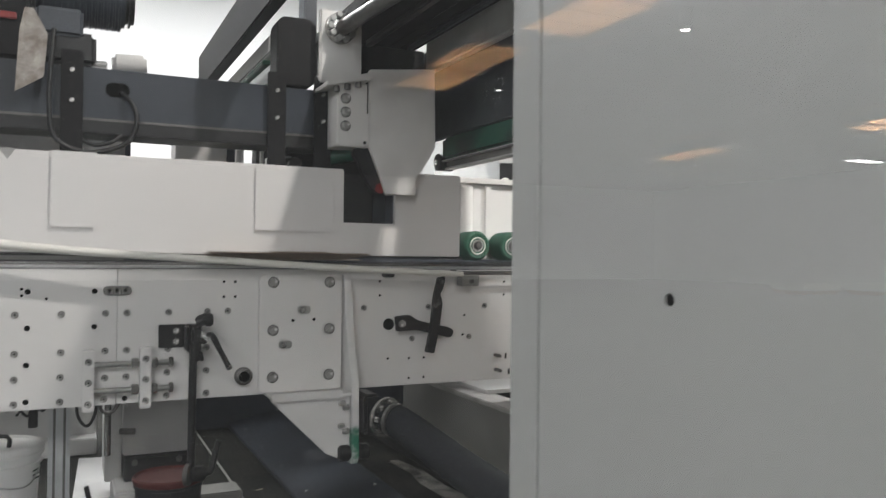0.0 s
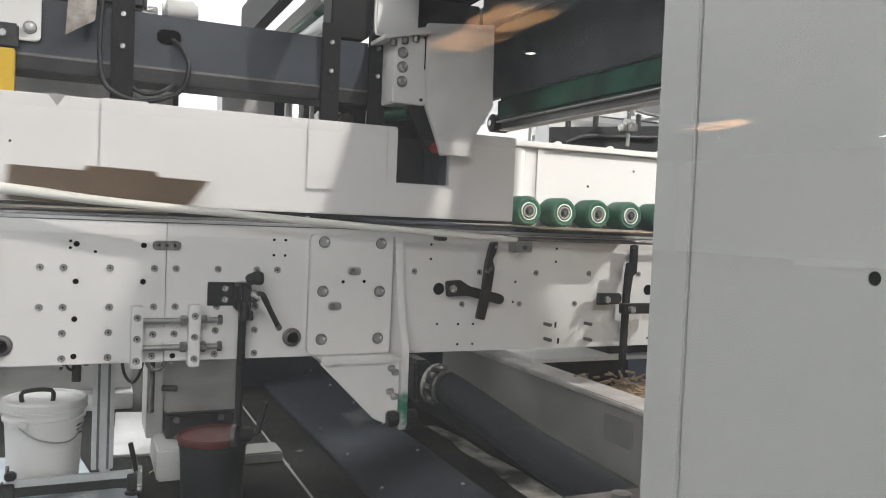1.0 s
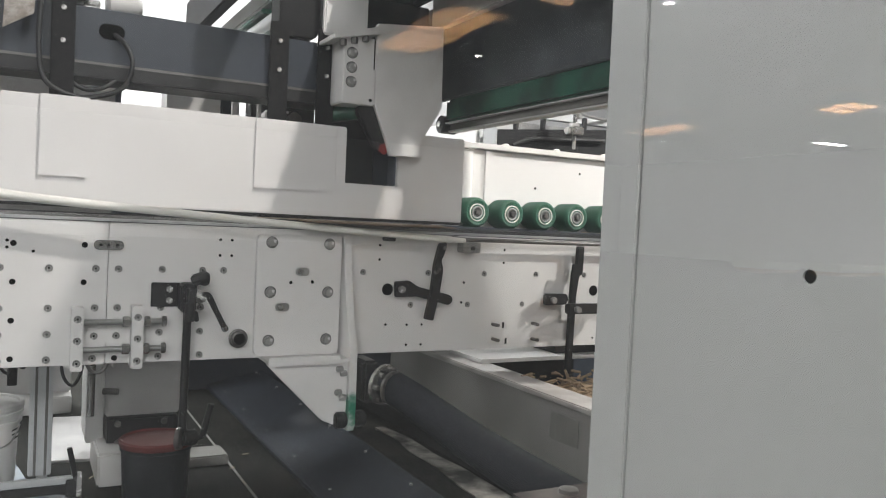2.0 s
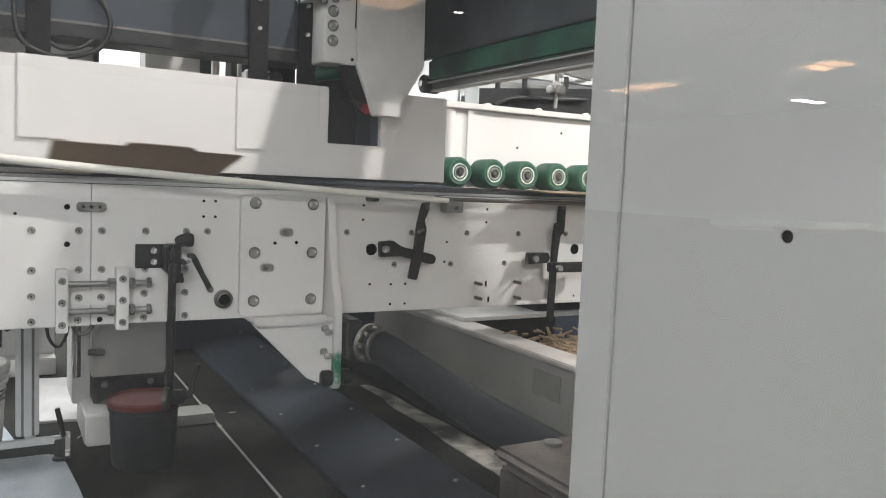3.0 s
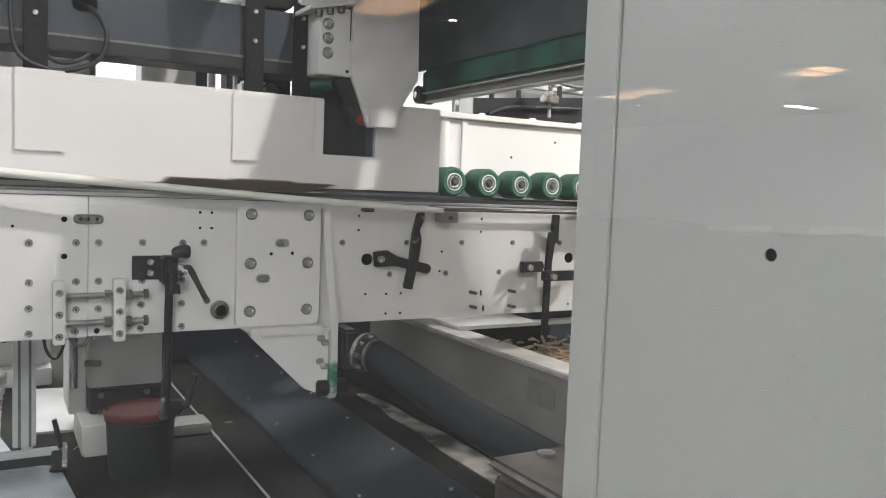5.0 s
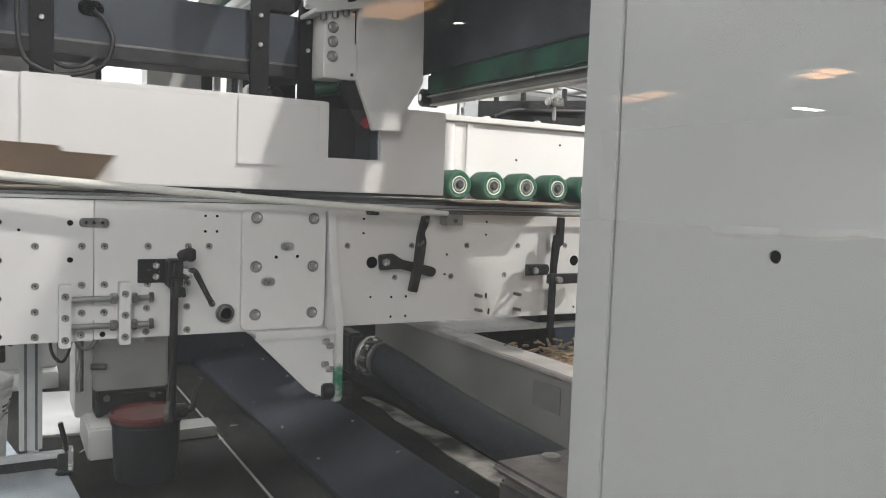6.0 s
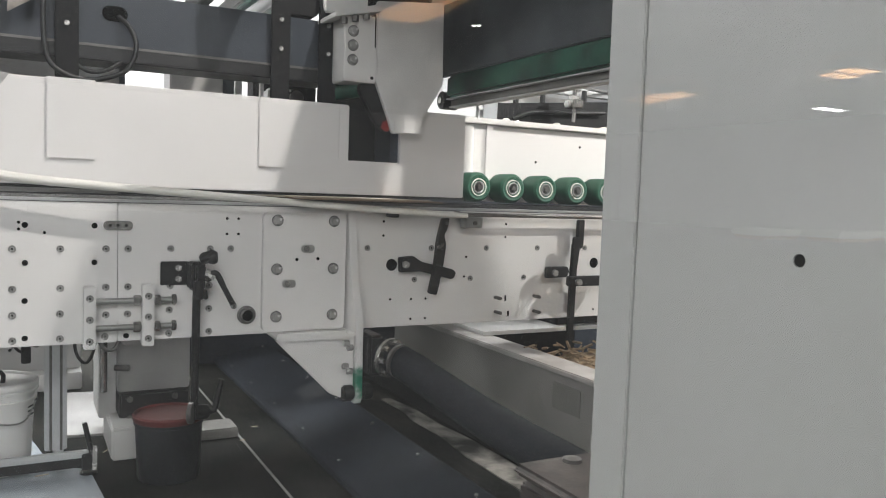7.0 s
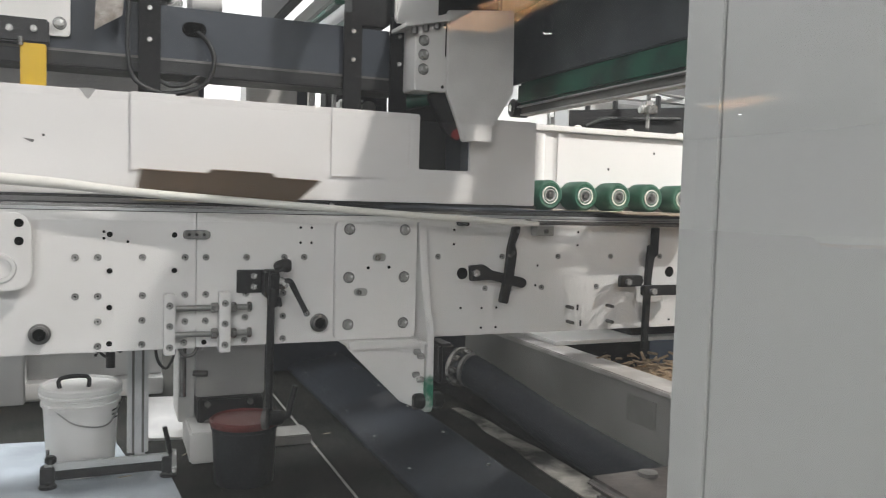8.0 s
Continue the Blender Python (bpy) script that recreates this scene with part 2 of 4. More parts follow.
def tube(points, radii, bm=None, seg=16, smooth_steps=8):
    """A round tube through points, with a radius at each."""
    pts = [Vector(p) for p in points]
    if not isinstance(radii, (list, tuple)):
        radii = [radii] * len(pts)
    line, rad = [], []
    for i in range(len(pts) - 1):
        a, b_, c, d = pts[max(0, i - 1)], pts[i], pts[i + 1], pts[min(len(pts) - 1, i + 2)]
        for s in range(smooth_steps):
            u = s / smooth_steps
            line.append(0.5 * (2 * b_ + (c - a) * u + (2 * a - 5 * b_ + 4 * c - d) * u * u + (3 * b_ - a - 3 * c + d) * u ** 3))
            rad.append(radii[i] * (1 - u) + radii[i + 1] * u)
    line.append(pts[-1])
    rad.append(radii[-1])
    b = bmesh.new()
    rings = []
    side = None
    for i, p in enumerate(line):
        way = (line[min(i + 1, len(line) - 1)] - line[max(i - 1, 0)]).normalized()
        if side is None:
            side = way.orthogonal().normalized()
        side = (side - way * side.dot(way)).normalized()
        up = way.cross(side)
        rings.append([b.verts.new(p + rad[i] * (math.cos(k * math.tau / seg) * side + math.sin(k * math.tau / seg) * up)) for k in range(seg)])
    for r0, r1 in zip(rings, rings[1:]):
        for k in range(seg):
            b.faces.new((r0[k], r0[(k + 1) % seg], r1[(k + 1) % seg], r1[k]))
    b.faces.new(rings[0][::-1])
    b.faces.new(rings[-1])
    bmesh.ops.recalc_face_normals(b, faces=b.faces)
    return merge(bm, b) if bm else b


def lathe(profile, centre, axis="z", seg=32, bm=None):
    """A turned body: (radius, height) pairs round an axis through centre."""
    b = bmesh.new()
    rings = []
    for r, h in profile:
        ring = []
        for k in range(seg):
            a = k * math.tau / seg
            u, v = r * math.cos(a), r * math.sin(a)
            co = {"z": (u, v, h), "y": (u, h, v), "x": (h, u, v)}[axis]
            ring.append(b.verts.new(Vector(centre) + Vector(co)))
        rings.append(ring)
    for r0, r1 in zip(rings, rings[1:]):
        for k in range(seg):
            b.faces.new((r0[k], r0[(k + 1) % seg], r1[(k + 1) % seg], r1[k]))
    b.faces.new(rings[0][::-1])
    b.faces.new(rings[-1])
    bmesh.ops.recalc_face_normals(b, faces=b.faces)
    return merge(bm, b) if bm else b


def rounded(x0, x1, z0, z1, r, n=5):
    pts = []
    for cx, cz, a0 in ((x1 - r, z1 - r, 0), (x0 + r, z1 - r, 90), (x0 + r, z0 + r, 180), (x1 - r, z0 + r, 270)):
        for i in range(n + 1):
            a = radians(a0 + 90 * i / n)
            pts.append((cx + r * math.cos(a), cz + r * math.sin(a)))
    return pts




def darken(me, bands):
    """Gives the faces within the radius bands a near-black that stands for shade."""
    me.materials.append(PIT)
    for p in me.polygons:
        away = math.hypot(p.center.x, p.center.z)
        if any(a <= away < c for a, c in bands):
            p.material_index = 1
    return me


def socket_screw(r=0.011):
    """Countersunk socket screw: a ring, a flat head and a dark socket below it; its face looks to -y."""
    b = lathe([(r, 0.001), (r, -0.002), (r * 0.86, -0.003), (r * 0.78, -0.001), (r * 0.69, -0.001), (r * 0.64, -0.0035), (r * 0.36, -0.0035), (r * 0.28, -0.001), (0.0005, -0.001)], (0, 0, 0), "y", 18)
    me = mesh_of("socket_screw", b, BRIGHT)
    return darken(me, ((0.63 * r, 0.72 * r), (0.0, 0.22 * r)))


def hex_bolt(r=0.0148):
    b = lathe([(r * 1.3, 0.0), (r * 1.3, -0.001), (r * 1.17, -0.001), (r * 1.17, -0.003), (r * 1.13, -0.004), (r * 1.0, -0.004), (r * 0.93, -0.0025), (r * 0.8, -0.0025)], (0, 0, 0), "y", 24)
    rod((0, -0.002, 0), (0, -0.014, 0), r * 0.88, b, 6)
    lathe([(r * 0.72, -0.0135), (r * 0.66, -0.0155), (r * 0.4, -0.0158), (0.0004, -0.0158)], (0, 0, 0), "y", 18, b)
    # Dark rings paint in the shadow line round head and washer.
    return darken(mesh_of("hex_bolt", b, BRIGHT), ((0.91 * r, 0.99 * r), (1.18 * r, 1.295 * r)))


def dark_hole(r=0.006):
    b = lathe([(r * 1.15, 0.0), (r * 1.1, -0.0015), (r, -0.0015), (r * 0.95, 0.0), (0.0004, -0.0005)], (0, 0, 0), "y", 14)
    return mesh_of("tapped_hole", b, PIT)


# ---- the hall ----
solo("floor", box(-16, 26, -30, 12, -0.2, 0, 0), FLOOR, "dark grey worn factory floor with stains", "floor", "structure")
solo("wall_north", box(-16, 26, 8.0, 8.2, 0, 4.3, 0), WALL, "plain white hall wall behind the machine", "wall", "structure")
solo("wall_south", box(-16, 26, -30.2, -30, 0, 4.3, 0), WALL, "plain white hall wall", "wall", "structure")
solo("wall_west", box(-16.2, -16, -30, 8.2, 0, 4.3, 0), WALL, "plain white hall wall", "wall", "structure")
solo("wall_east", box(26, 26.2, -30, 8.2, 0, 4.3, 0), WALL, "plain white hall wall", "wall", "structure")
solo("ceiling", box(-16.2, 26.2, -30.2, 8.2, 4.3, 4.5, 0), CEIL, "dark grey hall ceiling", "ceiling", "structure")


def wood_baffle(x, y, half=1.5):
    t = thing("ceiling_baffle", (x, y, 4.0), "warm wooden slat panel hung below the dark ceiling", "ceiling panel", "wooden ceiling panels")
    part("frame", box(x - 0.5, x + 0.5, y - half, y + half, 4.06, 4.09, 0.004), WOOD, t)
    for dx in (-0.4, 0.4):
        part("hanger", rod((x + dx, y, 4.0895), (x + dx, y, 4.3005), 0.01, seg=8), BLACK, t)
    me = mesh_of("slat", box(-0.49, 0.49, -0.225, 0.225, -0.03, 0.03, 0.006), WOOD)
    repeat("slat", me, t, [(x, y - half + 0.25 + i * 0.5, 4.03) for i in range(int(half * 4 + 0.1) // 2)])


for i in range(2):
    wood_baffle(5.8 - 0.19 * i, -6.95 - 4.02 * i)
wood_baffle(16.3, -11.2, 0.5)
wood_baffle(16.35, -17.1, 1.15)


def downlight(x, y, z=4.0):
    t = thing("downlight", (x, y, z), "small round white ceiling downlight, lit", "ceiling lamp", "ceiling downlights")
    part("housing", lathe([(0.1, 4.3005 - z), (0.1, 0.0), (0.085, 0.0), (0.08, 0.02), (0.0005, 0.025)], (x, y, z), "z", 24), BLACK, t)
    part("lens", lathe([(0.0795, 0.004), (0.06, 0.0), (0.0005, 0.0)], (x, y, z), "z", 24), LAMPGLOW, t, "glowing lens")


for i in range(2):
    downlight(7.28 - 0.31 * i, -7.5 - 4.4 * i)
for i in range(2):
    downlight(18.2 - 1.0 * i, -19.0 - 7.0 * i)
downlight(KEY[0], KEY[1], 4.1)
downlight(SIDE[0], SIDE[1], 4.0)
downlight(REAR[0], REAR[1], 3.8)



# Pale stacks added to give the bright streaks in the glass.
def streak_stack(x, y):
    t = thing("streak_stack", (x, y, 0), "low pale stack added for bright streaks in the glass", "stack", "stacks of board")
    for dx in (-0.7, 0.0, 0.62):
        part("pallet_block", box(x + dx, x + dx + 0.1, y - 0.5, y + 0.5, 0.0, 0.1, 0.004), WOOD, t)
    part("pallet_deck", box(x - 0.75, x + 0.75, y - 0.55, y + 0.55, 0.1005, 0.125, 0.004), WOOD, t)
    for k, (dx, dy) in enumerate(((0.0, 0.0), (0.06, -0.05), (-0.05, 0.04), (0.03, 0.06))):
        part("sheet", box(x - 0.78 + dx, x + 0.78 + dx, y - 0.58 + dy, y + 0.58 + dy, 0.126 + 0.05 * k, 0.17 + 0.05 * k, 0.003), NYLON, t)


for x, y in ((19.3, -15.6), (21.2, -14.6), (23.2, -15.2)):
    streak_stack(x, y)

# ---- guard: glass, white cabinet side ----
pane = thing("guard_window", (-0.5, 0.22, 0.2), "large clear glass guard window in a white frame", "window")
glass = part("pane", box(-1.6, 1.3, 0.218, 0.222, 0.28, 2.12, 0), GLASS, pane, "clear glass pane", smooth=False)
glass.visible_shadow = False
for x0, x1, z0, z1 in ((-1.68, -1.6, 0, 2.2), (1.3, 1.38, 0, 2.2), (-1.6, 1.3, 0, 0.28), (-1.6, 1.3, 2.12, 2.2)):
    part("window_frame", box(x0, x1, 0.2, 0.24, z0, z1, 0.003), SATIN, pane)

cab = thing("guard_cabinet", (0.5, 0.5, 0), "glossy white sheet-metal cabinet side with one small hole", "cabinet")
lean = math.degrees(math.atan2(0.022, 0.207))


def cabinet_side():
    # the side sheet runs from its far edge towards the glass, with a raised edge strip along the far end
    n = 24
    hole_y, hole_z, r = 0.551, 0.931, 0.0065
    b = bmesh.new()
    y0, y1, z0, z1 = 0.24, 0.752, 0.02, 2.15
    ring = [b.verts.new((0, hole_y + r * math.cos(k * math.tau / n), hole_z + r * math.sin(k * math.tau / n))) for k in range(n)]
    mid = [b.verts.new((0, hole_y + 0.05 * math.cos(k * math.tau / n), hole_z + 0.05 * math.sin(k * math.tau / n))) for k in range(n)]
    for k in range(n):
        b.faces.new((ring[k], ring[(k + 1) % n], mid[(k + 1) % n], mid[k]))
    rim = []
    for k in range(n):
        a = k * math.tau / n
        c, s = math.cos(a), math.sin(a)
        reach = min((y1 - hole_y) / c if c > 1e-6 else 1e9, (y0 - hole_y) / c if c < -1e-6 else 1e9, (z1 - hole_z) / s if s > 1e-6 else 1e9, (z0 - hole_z) / s if s < -1e-6 else 1e9)
        rim.append(b.verts.new((0, hole_y + reach * c, hole_z + reach * s)))
    for k in range(n):
        b.faces.new((mid[k], mid[(k + 1) % n], rim[(k + 1) % n], rim[k]))
    for cy, cz in ((y0, z0), (y0, z1), (y1, z0), (y1, z1)):
        near = sorted(rim, key=lambda v: math.atan2(v.co.z - hole_z, v.co.y - hole_y))
        a = math.atan2(cz - hole_z, cy - hole_y)
        for k in range(n):
            p, q = near[k], near[(k + 1) % n]
            ap = math.atan2(p.co.z - hole_z, p.co.y - hole_y)
            aq = math.atan2(q.co.z - hole_z, q.co.y - hole_y)
            if ap < a < aq:
                b.faces.new((p, q, b.verts.new((0, cy, cz))))
    bmesh.ops.recalc_face_normals(b, faces=b.faces)
    out = bmesh.ops.extrude_face_region(b, geom=b.faces[:])
    bmesh.ops.translate(b, verts=[v for v in out["geom"] if isinstance(v, bmesh.types.BMVert)], vec=(0.0025, 0, 0))
    bmesh.ops.recalc_face_normals(b, faces=b.faces)
    return b


def set_lean(b):
    m = Matrix.Translation((0.48, 0.758, 0)) @ Matrix.Rotation(radians(lean), 4, "Z") @ Matrix.Translation((0, -0.758, 0))
    bmesh.ops.transform(b, matrix=m, verts=b.verts)
    return b


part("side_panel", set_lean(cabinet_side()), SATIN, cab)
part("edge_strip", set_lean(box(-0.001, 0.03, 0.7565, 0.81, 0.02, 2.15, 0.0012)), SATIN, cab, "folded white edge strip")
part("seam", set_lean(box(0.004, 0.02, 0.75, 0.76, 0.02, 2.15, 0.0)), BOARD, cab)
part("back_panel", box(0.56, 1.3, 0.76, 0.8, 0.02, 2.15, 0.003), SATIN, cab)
part("inner_panel", set_lean(box(0.05, 0.08, 0.26, 0.75, 0.02, 2.15, 0.003)), BLACK, cab)

# ---- machine side plates ----
Y = 2.64
X_END, X_FEED = -3.2, 5.2
plate = thing("side_plate", (0.1, Y, 0.49), "thick white side plates of the folding machine with screws", "machine frame")
part("left_plate", box(X_END, 0.1065, Y, Y + 0.03, 0.493, 0.922, 0.002), PAINT, plate)
part("right_plate", box(0.1085, X_FEED, Y, Y + 0.03, 0.495, 0.922, 0.002), PAINT, plate)
part("top_rail", box(X_END, X_FEED, Y - 0.004, Y + 0.05, 0.9245, 0.934, 0.002), ALU, plate, "thin metal rail along the top")
SCREW, BOLT, HOLE, TINY = socket_screw(), hex_bolt(), dark_hole(0.0075), dark_hole(0.004)
xs = (-0.95, -0.83, -0.7, -0.575, -0.45, -0.239, -0.177, -0.051, 0.074, 0.137, 0.263, 0.385, 0.451)
spots = [(x, 0.782) for x in xs] + [(x, 0.664) for x in (-0.95, -0.7, -0.45, -0.239, -0.177, -0.051, 0.074, 0.137, 0.262, 0.383)]
spots += [(x, 0.587) for x in (-0.95, -0.7, -0.177, -0.052, 0.073, 0.136, 0.26, 0.383)] + [(x, 0.512) for x in (-0.95, -0.7, -0.177, -0.052, 0.072, 0.259, 0.384)]
spots += [(x, 0.783) for x in (0.933, 1.189, 1.428, 1.667, 1.905)] + [(x, 0.666) for x in (1.123, 1.361, 1.607, 1.85)]
repeat("socket_screw", SCREW, plate, [(x, Y, z) for x, z in spots])
repeat("tapped_hole", HOLE, plate, [(x, Y, z) for x, z in ((-0.144, 0.852), (0.042, 0.852), (-0.144, 0.741), (0.042, 0.741), (-0.145, 0.629), (-0.145, 0.518), (0.133, 0.511), (-0.6, 0.74))])
repeat("tapped_hole", TINY, plate, [(x, Y, z) for x, z in ((0.438, 0.88), (0.475, 0.88), (0.438, 0.83), (0.475, 0.83), (-0.093, 0.83), (-0.16, 0.86), (-0.16, 0.84), (0.994, 0.879), (0.994, 0.828), (1.515, 0.876), (1.514, 0.826), (1.341, 0.749), (1.334, 0.674), (1.028, 0.596), (1.112, 0.594), (1.172, 0.594), (1.112, 0.521), (1.172, 0.521), (1.965, 0.524))])
repeat("tapped_hole", dark_hole(0.019), plate, [(1.03, Y, 0.722), (1.957, Y, 0.72)])
for x, z in ((1.494, 0.59), (1.497, 0.533), (1.677, 0.59), (1.679, 0.529)):
    part("pin", rod((x - 0.018, Y - 0.001, z), (x - 0.018, Y - 0.045, z), 0.007, seg=12, bevel=0.0015), DARKSTEEL, plate)
for x, z in ((1.525, 0.585), (1.54, 0.523)):
    part("slot", box(x - 0.004, x + 0.004, Y - 0.0015, Y, z - 0.011, z + 0.011, 0.0), BLACK, plate)
part("joint_latch", slab(rounded(0.066, 0.15, 0.839, 0.868, 0.0135), Y - 0.008, Y - 0.001), STEEL, plate, "steel joint latch")
repeat("tapped_hole", TINY, plate, [(0.085, Y - 0.009, 0.854), (0.107, Y - 0.009, 0.854), (0.131, Y - 0.009, 0.854)])

# round threaded ports
for i, (x, z) in enumerate(((-0.334, 0.555), (0.505, 0.561))):
    b = lathe([(0.031, 0.0), (0.031, -0.005), (0.025, -0.007), (0.025, -0.024), (0.0195, -0.026), (0.019, -0.004), (0.0005, -0.003)], (x, Y, z), "y", 28)
    p = part("threaded_port", b, DARKSTEEL, plate, "open threaded steel port")
    part("bore", lathe([(0.0185, -0.018), (0.0005, -0.017)], (x, Y, z), "y", 20), PIT, p)

# ear plate at the far left
ear = thing("bearing_ear", (-0.46, 2.6, 0.8), "rounded white bearing plate with oval opening", "machine part")
part("plate", slab(rounded(-0.58, -0.35, 0.69, 0.915, 0.05), 2.59, 2.615), PAINT, ear)
part("spacer", box(-0.56, -0.4, 2.6155, Y - 0.0005, 0.72, 0.9, 0.002), PAINT, ear)
repeat("tapped_hole", dark_hole(0.011), ear, [(-0.382, 2.59, 0.885), (-0.382, 2.59, 0.833)])
part("ring", lathe([(0.042, 0.0), (0.04, -0.006), (0.03, -0.006), (0.028, 0.0), (0.0005, 0.001)], (-0.43, 2.5895, 0.755), "y", 28), PAINT, ear)

# tension rig: two blocks and two threaded rods
rig = thing("tension_rig", (0.1, 2.62, 0.58), "white clamp blocks joined by two threaded steel rods", "machine part")
for x0, x1, z0, z1 in ((0.01, 0.043, 0.482, 0.67), (0.175, 0.209, 0.483, 0.674)):
    blk = part("clamp_block", box(x0, x1, 2.592, Y - 0.0005, z0, z1, 0.003), PAINT, rig)
    repeat("socket_screw", SCREW, blk, [((x0 + x1) / 2, 2.592, z0 + k * (z1 - z0)) for k in (0.13, 0.48, 0.82)])
for z in (0.625, 0.543):
    r_ = part("threaded_rod", rod((0.04, 2.607, z), (0.275, 2.607, z), 0.0095, seg=16), ZINC, rig)
    for a, c, rad in ((0.15, 0.172, 0.0165), (0.212, 0.228, 0.0165), (0.262, 0.276, 0.0165)):
        part("nut", rod((a, 2.607, z), (c, 2.607, z), rad, seg=6, bevel=0.0015), STEEL, r_)
part("keeper", slab(rounded(0.052, 0.166, 0.556, 0.602, 0.018), Y - 0.005, Y - 0.0008, 0.001), PAINT, rig, "small rounded keeper plate")
repeat("socket_screw", SCREW, rig, [(0.074, Y - 0.005, 0.58), (0.136, Y - 0.005, 0.58)])

# black bracket with lever and long hanging rod
br = thing("clamp_handle", (0.33, 2.6, 0.7), "black clamp bracket with lever and long hanging rod", "machine part")
part("mount_plate", box(0.232, 0.318, 2.632, Y - 0.0005, 0.667, 0.742, 0.002), BLACK, br)
repeat("hex_bolt", mesh_of("hex_bolt", rod((0, 0.001, 0), (0, -0.01, 0), 0.011, seg=6, bevel=0.001), BRIGHT), br, [(0.285, 2.631, 0.722), (0.285, 2.631, 0.687)])
part("clamp", box(0.31, 0.356, 2.56, 2.632, 0.655, 0.745, 0.008, seg=3), BLACK, br)
part("clamp_jaw", box(0.322, 0.352, 2.535, 2.5595, 0.69, 0.738, 0.006, seg=3), BLACK, br)
for z in (0.728, 0.672):
    part("clamp_screw", rod((0.331, 2.5605, z), (0.331, 2.545, z), 0.007, seg=10, bevel=0.001), BRIGHT, br)
part("lever_hub", rod((0.352, 2.552, 0.716), (0.382, 2.545, 0.7), 0.0135, seg=14, bevel=0.002), BRIGHT, br, "bright steel lever hub")
# Bright tip stands in for the highlight at the lever's end.
part("tip_highlight", rod((0.434, 2.54, 0.618), (0.444, 2.54, 0.6), 0.0105, seg=14, bevel=0.004), STEEL, br, "bright lever tip in place of its highlight")
part("collar", rod((0.335, 2.555, 0.63), (0.335, 2.555, 0.69), 0.016, seg=18, bevel=0.003), BLACK, br)
b = rod((0.338, 2.562, 0.752), (0.378, 2.558, 0.768), 0.016, seg=16, bevel=0.004)
for k in range(8):
    a = k * math.tau / 8
    o = Vector((0.0, 0.0155 * math.cos(a), 0.0155 * math.sin(a)))
    rod(Vector((0.342, 2.562, 0.754)) + o, Vector((0.376, 2.558, 0.767)) + o, 0.004, b, 6)
lathe([(0.0005, -0.02), (0.014, -0.018), (0.021, -0.008), (0.0225, 0.004), (0.018, 0.013), (0.0005, 0.016)], (0.376, 2.559, 0.761), "x", 18, b)
part("knob", b, BLACK, br, "ribbed black knob")
part("jaw_nib", slab([(0.338, 0.665), (0.358, 0.66), (0.362, 0.632), (0.352, 0.628), (0.345, 0.645)], 2.545, 2.562, 0.002), BLACK, br)
part("bolt_head", rod((0.36, 2.575, 0.7), (0.36, 2.54, 0.695), 0.012, seg=6, bevel=0.0015), STEEL, br)
part("lever", tube([(0.358, 2.548, 0.703), (0.374, 2.544, 0.711), (0.388, 2.541, 0.706), (0.412, 2.54, 0.66), (0.44, 2.54, 0.607)], [0.0085, 0.0105, 0.0105, 0.0085, 0.009]), BLACK, br, "black clamping lever")
hang = part("hanging_rod", rod((0.333, 2.58, 0.66), (0.333, 2.6, 0.245), 0.0125, seg=18, bevel=0.002), BLACK, br)
part("disc", rod((0.316, 2.592, 0.262), (0.33, 2.585, 0.262), 0.035, seg=28, bevel=0.002), DARKSTEEL, hang, "worn steel disc")
part("hub", rod((0.33, 2.59, 0.262), (0.375, 2.6, 0.258), 0.024, seg=20, bevel=0.004), BLACK, hang)
part("foot_lever", tube([(0.37, 2.6, 0.258), (0.395, 2.6, 0.262), (0.405, 2.6, 0.3), (0.42, 2.6, 0.36)], [0.009, 0.01, 0.011, 0.009]), BLACK, hang)

# ---- bolted bracket with rib ----
bk = thing("support_bracket", (0.8, 2.6, 0.3), "white bolted support bracket with ribs and green paint marks", "machine part")
part("bolt_plate", slab(rounded(0.552, 0.842, 0.503, 0.905, 0.02), 2.612, Y - 0.0005, 0.005), PAINT, bk)
repeat("hex_bolt", BOLT, bk, [(x, 2.612, z) for x in (0.598, 0.796) for z in (0.878, 0.715, 0.555)])
for x, z in ((0.704, 0.783), (0.64, 0.665)):
    s = part("slot", slab(rounded(x - 0.024, x + 0.024, z - 0.014, z + 0.014, 0.0135), 2.609, 2.6115, 0.001), ZINC, bk)
    part("pin", rod((x - 0.007, 2.61, z), (x - 0.007, 2.602, z), 0.009, seg=14, bevel=0.001), STEEL, s)
repeat("tapped_hole", dark_hole(0.005), bk, [(0.666, 2.612, 0.747), (0.74, 2.612, 0.749)])
part("rib", slab([(2.6395, 0.905), (2.612, 0.905), (2.585, 0.76), (2.548, 0.62), (2.513, 0.54), (2.508, 0.28), (2.52, 0.257), (2.545, 0.257), (2.6, 0.4), (2.6395, 0.5)], 0.848, 0.875, 0.003, axis="x"), SMEARED, bk, "tapering white rib smeared with green paint at its foot")
part("shelf", box(0.575, 0.8475, 2.515, 2.6395, 0.492, 0.502, 0.002), PAINT, bk)
part("shelf_lip", box(0.575, 0.815, 2.512, 2.5195, 0.486, 0.514, 0.003), PAINT, bk)
part("gusset", slab([(0.572, 0.491), (0.8475, 0.491), (0.8475, 0.262), (0.764, 0.298)], 2.53, 2.545, 0.002), PAINT, bk)
for x, z in ((0.828, 0.468), (0.842, 0.453), (0.826, 0.39), (0.842, 0.372)):
    part("hex_bolt", rod((x - 0.022, 2.522, z), (x, 2.522, z), 0.0105, seg=6, bevel=0.0015), BRIGHT, bk)
